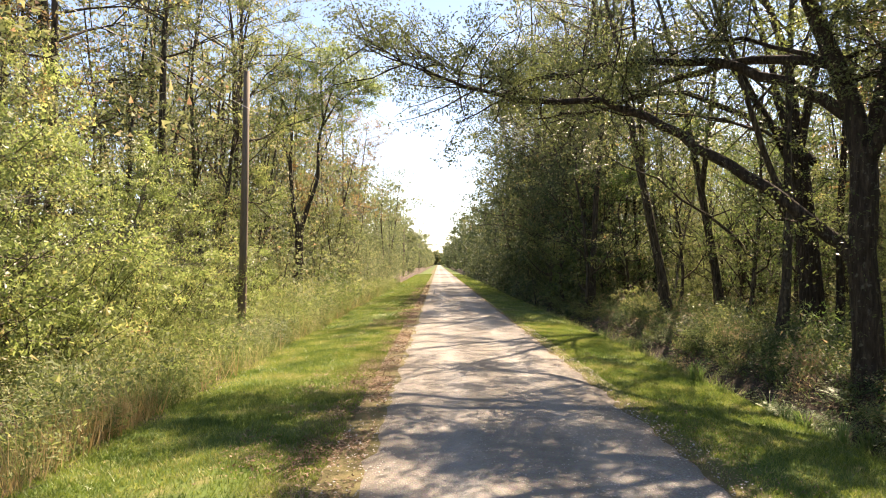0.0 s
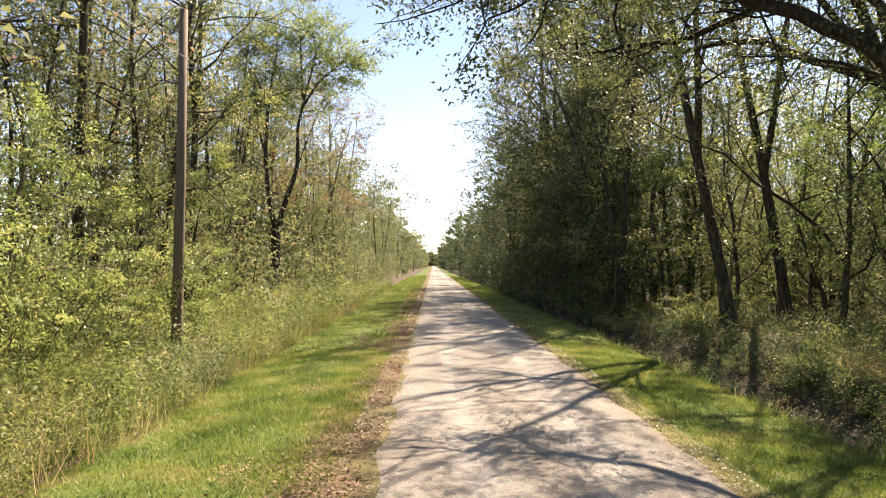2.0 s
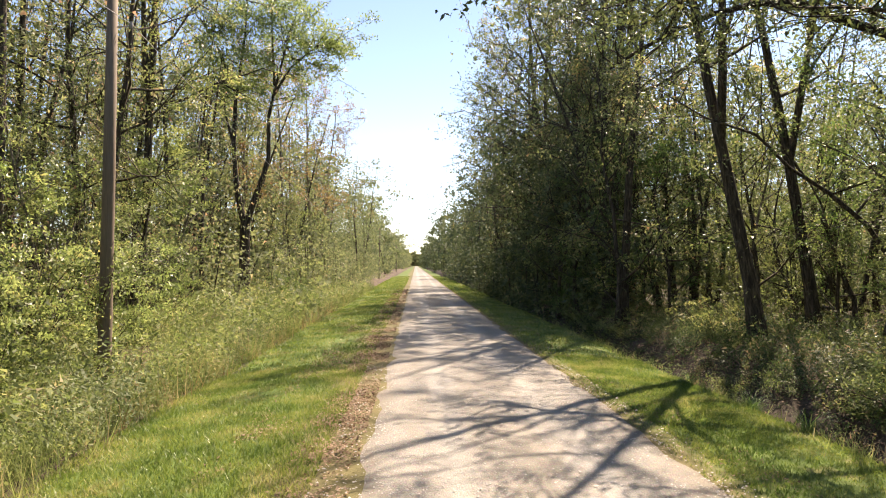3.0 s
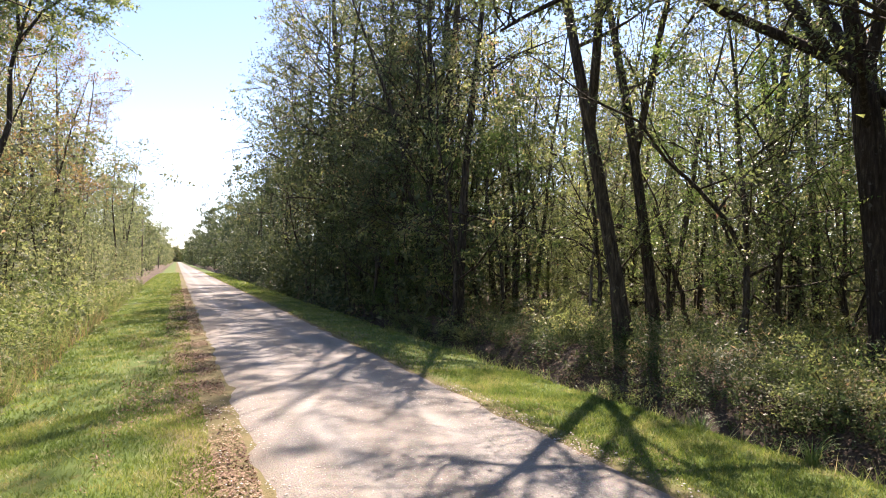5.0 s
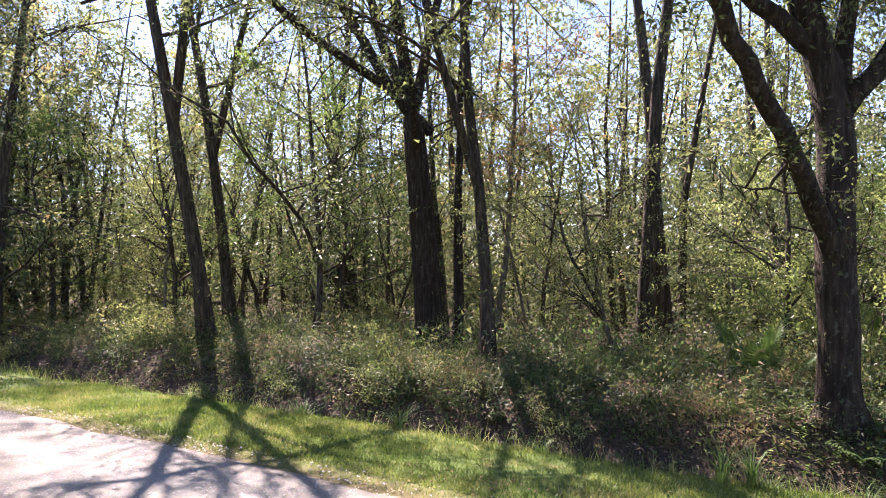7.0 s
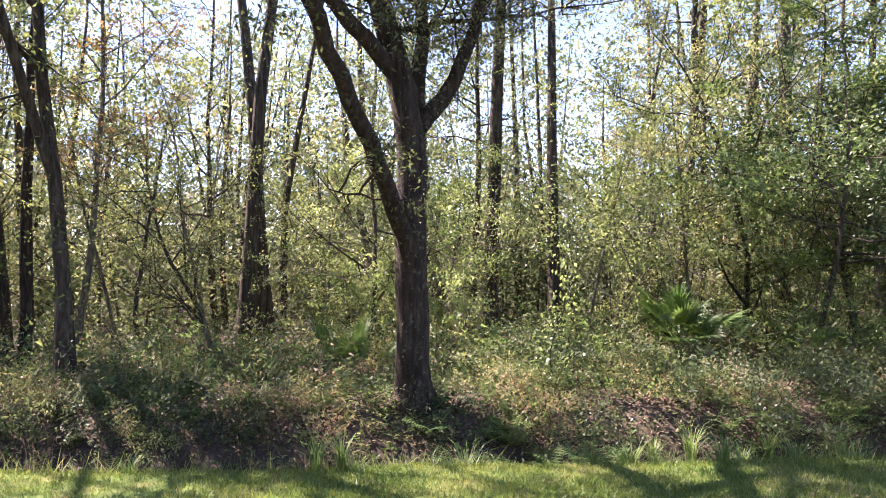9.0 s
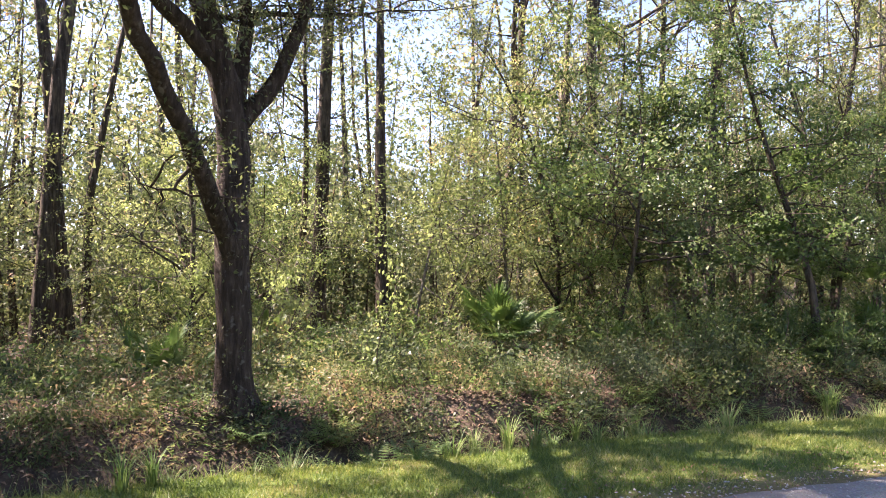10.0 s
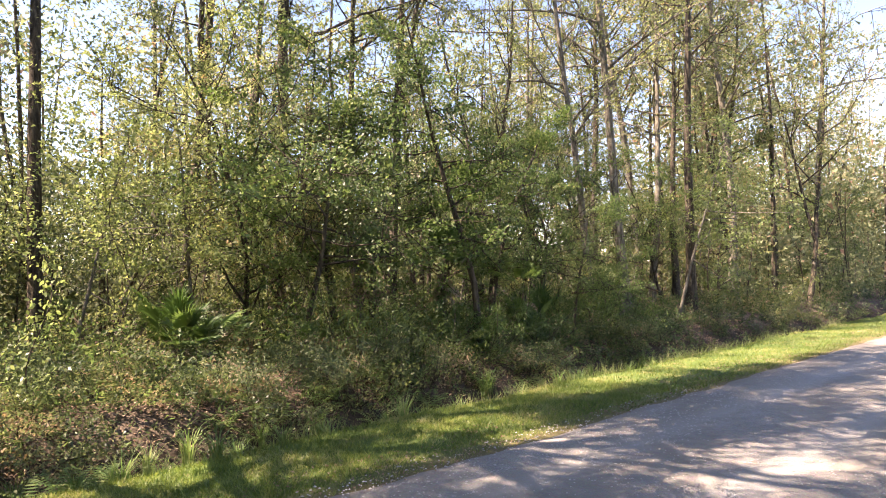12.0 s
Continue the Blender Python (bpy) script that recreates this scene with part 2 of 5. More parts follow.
# ---------------------------------------------------------------- mesh tools
def fast_mesh(name, verts, faces, smooth=False):
    """A mesh from arrays: faces all with the same number of corners."""
    verts, faces = np.asarray(verts, np.float32), np.asarray(faces, np.int32)
    me = bpy.data.meshes.new(name)
    n, k = faces.shape
    me.vertices.add(len(verts))
    me.vertices.foreach_set("co", verts.ravel())
    me.loops.add(n * k)
    me.loops.foreach_set("vertex_index", faces.ravel())
    me.polygons.add(n)
    me.polygons.foreach_set("loop_start", np.arange(0, n * k, k, dtype=np.int32))
    me.update(calc_edges=True)
    if smooth:
        me.polygons.foreach_set("use_smooth", np.ones(n, bool))
    return me


def mesh_object(name, me, mat, parent=None, label=""):
    ob = new(name, me)
    if not me.materials:
        me.materials.append(mat)
    if parent:
        ob.parent = parent
    return tagged(ob, label)


class Tubes:
    """Tapered, bent round limbs gathered into one mesh."""

    def __init__(self):
        self.v, self.f, self.n = [], [], 0

    def add(self, pts, radii, sides=6):
        pts = np.asarray(pts, float)
        tan = np.gradient(pts, axis=0)
        tan /= np.linalg.norm(tan, axis=1)[:, None] + 1e-9
        ref = np.array([0.31, 0.17, 0.93]) if abs(tan[0][2]) < 0.8 else np.array([0.9, 0.4, 0.1])
        s = np.cross(tan, ref)
        s /= np.linalg.norm(s, axis=1)[:, None] + 1e-9
        w = np.cross(tan, s)
        ang = np.linspace(0, 2 * np.pi, sides, endpoint=False)
        ring = pts[:, None] + np.asarray(radii)[:, None, None] * (np.cos(ang)[None, :, None] * s[:, None] + np.sin(ang)[None, :, None] * w[:, None])
        m = len(pts)
        i = np.arange(m - 1)[:, None] * sides + np.arange(sides)[None]
        j = np.arange(m - 1)[:, None] * sides + (np.arange(sides)[None] + 1) % sides
        self.v.append(ring.reshape(-1, 3))
        self.f.append(np.stack([i, j, j + sides, i + sides], -1).reshape(-1, 4) + self.n)
        self.n += m * sides

    def mesh(self, name):
        return fast_mesh(name, np.concatenate(self.v), np.concatenate(self.f), True)


def unit(v):
    return v / (np.linalg.norm(v, axis=-1, keepdims=True) + 1e-9)


FLOW = np.random.default_rng(404).normal(size=(3, 3, 3))


def flow(p, scale):
    """A smooth field of directions: near places share one, so that sprays of leaves turn alike."""
    return np.stack([np.sin(p @ FLOW[c].T / scale + c).sum(1) for c in range(3)], 1) / 1.7


def leaf_shapes(rng, centres, size, slim=0.5, droop=0.25, spread=1.0, flat=False, fine=False):
    """Small leaves at the given places: pointed triangles, or folded rhombs where they are seen close."""
    n = len(centres)
    if flat:
        face = np.array([0, 0, 1.0]) + rng.normal(size=(n, 3)) * 0.35
    else:
        face = np.array([0, -0.1, 0.45]) + flow(centres, 0.55) * 0.6 + rng.normal(size=(n, 3)) * 0.5
    face = unit(face)
    d = rng.normal(size=(n, 3))
    d = unit(d - face * (d * face).sum(1, keepdims=True))
    d[:, 2] -= droop * spread
    d = unit(d)
    s = unit(np.cross(d, face))
    ln = size * rng.uniform(0.65, 1.3, (n, 1))
    w = ln * slim * 0.5 * rng.uniform(0.8, 1.2, (n, 1))
    if fine:
        mid = centres + d * ln * 0.42
        up = np.cross(s, d)
        v = np.stack([centres, mid + s * w + up * w * 0.35, centres + d * ln, mid - s * w + up * w * 0.35], 1)
        return v.reshape(-1, 3), np.arange(4 * n).reshape(-1, 4)
    return np.stack([centres + s * w, centres - s * w, centres + d * ln], 1).reshape(-1, 3), np.arange(3 * n).reshape(-1, 3)


def blade_tris(rng, roots, height, width, lean=0.35):
    """Single bent-over blades: one narrow triangle each."""
    n = len(roots)
    h = height * rng.uniform(0.5, 1.3, (n, 1)) if np.isscalar(height) else height[:, None]
    a = rng.uniform(0, 2 * np.pi, n)
    s = np.stack([np.cos(a), np.sin(a), np.zeros(n)], 1) * width * rng.uniform(0.7, 1.3, (n, 1)) * 0.5
    tip = roots + np.concatenate([rng.normal(size=(n, 2)) * lean * h, h], 1)
    return np.stack([roots - s, roots + s, tip], 1).reshape(-1, 3), np.arange(3 * n).reshape(-1, 3)


def bent(rng, start, way, length, steps, wander, lift=0.0):
    """A limb's line: starts along way, wanders, and lifts or sinks."""
    pts, d = [np.asarray(start, float)], unit(np.asarray(way, float))
    for _ in range(steps):
        d = unit(d + rng.normal(size=3) * wander + np.array([0, 0, lift]))
        pts.append(pts[-1] + d * length / steps)
    return np.array(pts)


def along(pts, t):
    """The place at the fraction t of a line."""
    x = np.asarray(t) * (len(pts) - 1)
    i = np.clip(x.astype(int), 0, len(pts) - 2)
    return pts[i] + (pts[i + 1] - pts[i]) * (x - i)[:, None]


def twigs(rng, tubes, limb, r0, count, reach, leaves, spread, lift=0.05, t0=0.25, sides=3, draw=True):
    """Side branches of a limb, and the leaf places round them."""
    out = []
    for t in rng.uniform(t0, 1.0, count):
        p = along(limb, np.array([t]))[0]
        d = unit(limb[min(len(limb) - 1, int(t * (len(limb) - 1)) + 1)] - limb[int(t * (len(limb) - 1.001))])
        way = unit(d * 0.6 + rng.normal(size=3) * 0.8)
        br = bent(rng, p, way, reach * rng.uniform(0.5, 1.2) * (1.15 - 0.5 * t), 1, 0.28, lift)
        if draw:
            tubes.add(br, np.linspace(r0 * 0.45, r0 * 0.12, 2), 3)
        q = along(br, rng.uniform(0.15, 1.0, leaves) ** 0.8)
        out.append(q + rng.normal(size=(leaves, 3)) * (spread, spread, spread * 0.4))
    return out


def make_tree(name, seed, height, radius, bare, reach, limbs, per, leaf, mats, label, category="tree", fork=0.0, wander=0.05, spread=0.2, ivy=0, kids=4, slim=0.55, group="trees of the woods", rise=(0.15, 1.1), fine=False):
    """One tree: trunk, limbs and a crown of single leaves. bare: where the crown starts, as a part of the height."""
    rng = np.random.default_rng(seed)
    per, leaf, spread = int(per * (0.52 if fine else 0.92)), leaf * (0.92 if fine else 0.86), spread * 0.72
    top = new(name)
    trunk, places = Tubes(), []
    branch, twiggy = Tubes(), radius > 0.06
    stem = bent(rng, (0, 0, -0.25), (rng.normal() * 0.04, rng.normal() * 0.04, 1), height, 9, wander, 0.05)
    rad = np.linspace(1, 0.16, 10) ** 0.9 * radius
    rad[0] *= 1.5
    trunk.add(stem, rad, 9)
    stems = [(stem, radius)]
    if fork:
        k = int(fork * 9)
        a = rng.uniform(0, 6.28)
        second = bent(rng, stem[k], (0.3 * math.cos(a), 0.3 * math.sin(a), 1), height * (1 - fork) * 0.95, 6, wander * 1.3, 0.08)
        trunk.add(second, np.linspace(rad[k] * 0.85, radius * 0.14, 7), 8)
        stems.append((second, radius * 0.7))
    for i in range(limbs):
        st, r = stems[i % len(stems)]
        lo = bare if st is stem else 0.15
        t = lo + (0.99 - lo) * ((i + rng.uniform(0.1, 0.9)) / limbs)
        p = along(st, np.array([t]))[0]
        a = rng.uniform(0, 6.28)
        shape = reach * (0.55 + 0.75 * math.sin(min(1.0, (t - lo) / (1 - lo) * 0.85 + 0.15) * math.pi))
        br = bent(rng, p, (math.cos(a), math.sin(a), rng.uniform(*rise)), shape * rng.uniform(0.6, 1.2), 4, 0.2, 0.04)
        r0 = max(0.012, r * (1 - t) * 0.5 + 0.012)
        if not twiggy:
            branch = Tubes()
        branch.add(br, np.linspace(r0, 0.006, 5), 4 if radius > 0.12 else 3)
        if not twiggy:
            mesh_object("branch", branch.mesh("branch"), mats[0], top)
        places += twigs(rng, branch, br, r0, kids, shape * 0.5, per, spread, draw=radius > 0.06)
    if ivy:
        t = rng.uniform(0.02, bare + 0.25, ivy)
        places.append(along(stem, t) + rng.normal(size=(ivy, 3)) * (0.32, 0.32, 0.2))
    mesh_object("trunk" if twiggy else "stem", trunk.mesh("trunk"), mats[0], top)
    if twiggy:
        tagged(mesh_object("branching", branch.mesh("branching"), mats[0], top), kind="stuff")
    v, f = leaf_shapes(rng, np.concatenate(places), leaf, slim, fine=fine)
    mesh_object("crown", fast_mesh("crown", v, f), mats[1], top)
    return tagged(top, label, category, group)


class Kinds:
    """Templates of one kind; the first use places the template, later uses copy it."""

    def __init__(self, makers):
        self.makers, self.made = makers, {}

    def put(self, k, x, y, turn=0.0, scale=1.0, lean=(0, 0), z=None):
        m = pose(x, y, gz(x, y) if z is None else z, lean[0], lean[1], turn) @ Matrix.Scale(scale, 4)
        if k not in self.made:
            self.made[k] = self.makers[k]()
            self.made[k].matrix_basis = m
            return self.made[k]
        ob = copy_thing(self.made[k], Matrix())
        ob.matrix_basis = m
        return ob


# ---------------------------------------------------------------- ground, road
SLOPE = ([-4000, -60, -12, -9, -7.6, -6.2, -5.4, -4.3, -2.6, -0.95, 1.0, 3.0, 4.3, 5.5, 6.1, 6.8, 7.4, 8.3, 10, 14, 60, 4000],
         [-0.3, -0.3, -0.2, -0.25, -0.4, -0.72, -0.65, -0.24, -0.08, -0.03, 0.0, -0.03, -0.08, -0.17, -0.7, -1.05, -0.7, -0.05, 0.08, -0.1, -0.3, -0.3])


def gz(x, y):
    """The ground's height."""
    u = x + 0.007 * y
    z = float(np.interp(u, *SLOPE))
    rough = min(1.0, max(0.0, (abs(u - 0.75) - 3.0) / 3.0))
    if abs(u) < 200:
        z += (noise.noise((x * 0.45, y * 0.45, 0.3)) * 0.10 + noise.noise((x * 1.7, y * 1.7, 4.3)) * 0.035) * rough
        z += noise.noise((x * 0.9, y * 0.5, 7.7)) * 0.012
    return z


def graded(lo, hi, step, far):
    """Even steps in the middle that grow towards the far ends."""
    mid = list(np.arange(lo, hi + step * 0.5, step))
    s, a = step, hi
    while a < far:
        s *= 1.28
        a += s
        mid.append(a)
    s, a = step, lo
    while a > -far:
        s *= 1.28
        a -= s
        mid.insert(0, a)
    return np.array(mid)


def sheet(name, xs, ys, height, mat):
    v = np.array([(x, y, height(x, y)) for y in ys for x in xs])
    nx, ny = len(xs), len(ys)
    i = (np.arange(ny - 1)[:, None] * nx + np.arange(nx - 1)[None]).ravel()
    return mesh_object(name, fast_mesh(name, v, np.stack([i, i + 1, i + nx + 1, i + nx], 1), True), mat)


ground = sheet("ground", graded(-12, 15, 0.34, 3200), graded(-40, 70, 0.75, 3200), gz, M_EARTH)
tagged(ground, "grassy verges, ditches and leaf-strewn woodland soil", "ground", kind="structure")


def build_road():
    ys = np.concatenate([np.arange(-60, 90, 0.35), np.geomspace(90, 940, 50)])
    ys = np.concatenate([-np.geomspace(60.5, 900, 30)[::-1], ys])
    v = []
    for y in ys:
        left = -0.84 + 0.16 * noise.noise((3.1, y * 0.9, 0)) + 0.09 * noise.noise((8.1, y * 3.1, 0))
        right = 3.02 + 0.16 * noise.noise((5.1, y * 0.9, 2)) + 0.09 * noise.noise((1.1, y * 3.1, 5))
        for k, t in enumerate(np.linspace(0, 1, 15)):
            x = left + (right - left) * t - 0.007 * y
            u = abs(left + (right - left) * t - 1.08)
            rut = -0.02 * math.exp(-((u - 0.78) / 0.25) ** 2)
            lift = 0.03 + rut + 0.012 * noise.noise((x * 2.3, y * 2.3, 1)) if 0 < k < 14 else -0.02
            v.append((x, y, gz(x, y) + lift))
    n = len(ys)
    i = (np.arange(n - 1)[:, None] * 15 + np.arange(14)[None]).ravel()
    ob = mesh_object("road", fast_mesh("road", v, np.stack([i, i + 1, i + 16, i + 15], 1), True), M_ROAD)
    return tagged(ob, "straight single-lane track of pale crushed stone", "road", kind="structure")


build_road()

# ---------------------------------------------------------------- trees
G, Y = "tall trees of the woods", "understory trees"
TALL = Kinds([
    lambda: make_tree("tree", 11, 19, 0.19, 0.30, 4.0, 21, 60, 0.13, (M_BARK, M_LEAF), "tall slender hardwood with grey bark and green leaves", group=G, ivy=1200, kids=8),
    lambda: make_tree("tree", 12, 21, 0.22, 0.36, 4.4, 21, 60, 0.13, (M_BARK, M_LEAF_PALE), "tall forked hardwood with yellow-green leaves and dark trunk", group=G, ivy=500, fork=0.45, kids=8),
    lambda: make_tree("tree", 13, 17, 0.14, 0.22, 3.3, 21, 58, 0.122, (M_BARK, M_LEAF), "slim straight tree with leaves low down its trunk", group=G, ivy=1400, kids=8),
    lambda: make_tree("tree", 14, 16, 0.13, 0.32, 3.6, 21, 58, 0.122, (M_BARK, M_LEAF_PALE), "slim forked tree with light yellow-green leaves", group=G, ivy=500, fork=0.3, kids=8),
    lambda: make_tree("tree", 15, 20, 0.21, 0.50, 4.0, 19, 54, 0.13, (M_BARK, M_LEAF), "tall bare-stemmed tree with a thin green crown", group=G, ivy=300, wander=0.03, kids=8),
    lambda: make_tree("tree", 16, 15, 0.12, 0.3, 3.2, 18, 46, 0.125, (M_BARK_PALE, M_LEAF_RUST), "pale-barked tree with rusty autumn leaves", group=G, kids=8),
    lambda: make_tree("tree", 17, 20, 0.21, 0.52, 3.4, 15, 24, 0.12, (M_BARK, M_LEAF), "tall straight dark trunk with a sparse crown", group=G, ivy=200, wander=0.035, kids=6),
    # pale bark here carries the sunlight on these trunks in its colour
    lambda: make_tree("tree", 18, 20, 0.20, 0.42, 4.2, 19, 52, 0.13, (M_BARK_PALE, M_LEAF_PALE), "tall tree with sunlit-pale bark and thin yellow-green leaves", group=G, ivy=150, wander=0.04, kids=7),
    lambda: make_tree("tree", 19, 19, 0.22, 0.45, 3.6, 16, 24, 0.12, (M_BARK, M_LEAF_PALE), "leaning forked tree with a thin sunlit crown", group=G, ivy=260, fork=0.34, wander=0.045, kids=6),
])
MID = Kinds([
    lambda: make_tree("small_tree", 51, 9.5, 0.09, 0.10, 3.0, 15, 58, 0.115, (M_BARK, M_LEAF_PALE), "leafy understory tree with yellow-green leaves", "tree", group=Y, wander=0.12, kids=8, spread=0.22),
    lambda: make_tree("small_tree", 52, 8.0, 0.08, 0.12, 3.2, 15, 60, 0.115, (M_BARK, M_LEAF_DEEP), "spreading understory tree with dark green leaves", "tree", group=Y, wander=0.12, kids=8, spread=0.22),
    lambda: make_tree("small_tree", 53, 11.5, 0.10, 0.15, 2.9, 17, 56, 0.12, (M_BARK, M_LEAF), "slim understory tree leafy from low down", "tree", group=Y, wander=0.12, kids=8, spread=0.22, fork=0.3),
    lambda: make_tree("small_tree", 54, 7.0, 0.07, 0.05, 2.8, 15, 62, 0.11, (M_BARK_PALE, M_LEAF_BRIGHT), "low bushy tree with bright sunlit leaves", "tree", group=Y, wander=0.12, kids=8, spread=0.2),
    lambda: make_tree("small_tree", 55, 8.5, 0.085, 0.10, 3.1, 17, 100, 0.085, (M_BARK, M_LEAF_PALE), "broad understory tree thick with sunlit yellow-green leaves", "tree", group=Y, wander=0.12, kids=8, spread=0.22),
    lambda: make_tree("small_tree", 56, 7.5, 0.08, 0.08, 3.3, 17, 124, 0.094, (M_BARK, M_LEAF_DEEP), "broad understory tree thick with dark green leaves", "tree", group=Y, wander=0.12, kids=8, spread=0.22),
    lambda: make_tree("small_tree", 57, 6.4, 0.075, 0.36, 3.2, 22, 140, 0.098, (M_BARK, M_LEAF_DEEP), "low tree with dark green leaves in spreading layers", "tree", group=Y, wander=0.1, kids=9, spread=0.24, rise=(-0.15, 0.3), fine=True),
    lambda: make_tree("small_tree", 58, 6.8, 0.05, 0.3, 2.0, 18, 70, 0.09, (M_BARK_PALE, M_LEAF_BRIGHT), "slim small tree hung with sunlit yellow-green leaves", "tree", group=Y, wander=0.1, kids=8, spread=0.24, rise=(-0.5, 0.3), fine=True),
    lambda: make_tree("small_tree", 59, 8.6, 0.10, 0.26, 1.5, 22, 110, 0.094, (M_BARK, M_LEAF_DEEP), "upright dark-stemmed tree with clumps of dark green leaves", "tree", group=Y, wander=0.08, kids=8, spread=0.22, rise=(-0.3, 0.5), fine=True),
])
SAPLING = Kinds([
    lambda: make_tree("sapling", 31, 5.5, 0.035, 0.10, 1.6, 15, 42, 0.105, (M_BARK, M_LEAF_PALE), "thin sapling with bright yellow-green leaves", "sapling", wander=0.11, kids=3, spread=0.17, group="saplings"),
    lambda: make_tree("sapling", 32, 7.5, 0.045, 0.15, 1.7, 16, 42, 0.105, (M_BARK, M_LEAF), "thin sapling with green leaves along its stem", "sapling", wander=0.11, kids=3, spread=0.17, group="saplings"),
    lambda: make_tree("sapling", 33, 4.2, 0.03, 0.06, 1.5, 15, 46, 0.10, (M_BARK_PALE, M_LEAF), "low leafy sapling with a pale stem", "sapling", wander=0.11, kids=3, spread=0.17, group="saplings"),
    lambda: make_tree("sapling", 34, 9.5, 0.055, 0.30, 1.4, 14, 34, 0.11, (M_BARK_PALE, M_LEAF_PALE), "tall thin pale sapling with few leaves", "sapling", wander=0.11, kids=3, spread=0.17, group="saplings"),
])


def make_shrub(seed, height, width, stems, per, leaf, mat, label):
    rng = np.random.default_rng(seed)
    per, leaf = int(per * 0.92), leaf * 0.88
    top = new("shrub")
    t, places = Tubes(), []
    for i in range(stems):
        a = rng.uniform(0, 6.28)
        r = rng.uniform(0, 0.25) * width
        st = bent(rng, (r * math.cos(a), r * math.sin(a), -0.1), (0.7 * math.cos(a) * width / height, 0.7 * math.sin(a) * width / height, 1), height * rng.uniform(0.5, 1.1), 4, 0.18, 0.0)
        t.add(st, np.linspace(0.014, 0.004, 5), 4)
        places += twigs(rng, t, st, 0.012, 5, width * 0.3, per, 0.13, 0.0, 0.1, 3, height > 2.5)
    tagged(mesh_object("branching", t.mesh("branching"), M_BARK, top), kind="stuff")
    v, f = leaf_shapes(rng, np.concatenate(places), leaf, 0.55)
    mesh_object("foliage", fast_mesh("foliage", v, f), mat, top)
    return tagged(top, label, "shrub", "undergrowth shrubs")


SHRUB = Kinds([
    lambda: make_shrub(41, 1.1, 1.9, 10, 46, 0.068, M_LEAF, "knee-high green shrub in the undergrowth"),
    lambda: make_shrub(42, 1.9, 2.2, 11, 48, 0.082, M_LEAF_PALE, "bushy yellow-green shrub at the edge of the woods"),
    lambda: make_shrub(43, 0.85, 1.9, 10, 44, 0.062, M_WEED, "low scrubby bush with dull green leaves"),
    lambda: make_shrub(44, 4.2, 3.4, 15, 66, 0.11, M_LEAF_BRIGHT, "tall dense bush of bright sunlit leaves"),
    lambda: make_shrub(45, 3.0, 3.0, 13, 60, 0.105, M_LEAF_DEEP, "tall dark green bush"),
    lambda: make_shrub(46, 1.9, 2.0, 16, 44, 0.072, M_LEAF_DEEP, "waist-high bush of small deep green leaves"),
    lambda: make_shrub(47, 1.3, 1.7, 14, 40, 0.066, M_BANK, "straggling low bush of green and browning leaves"),
])

rng = np.random.default_rng(5)

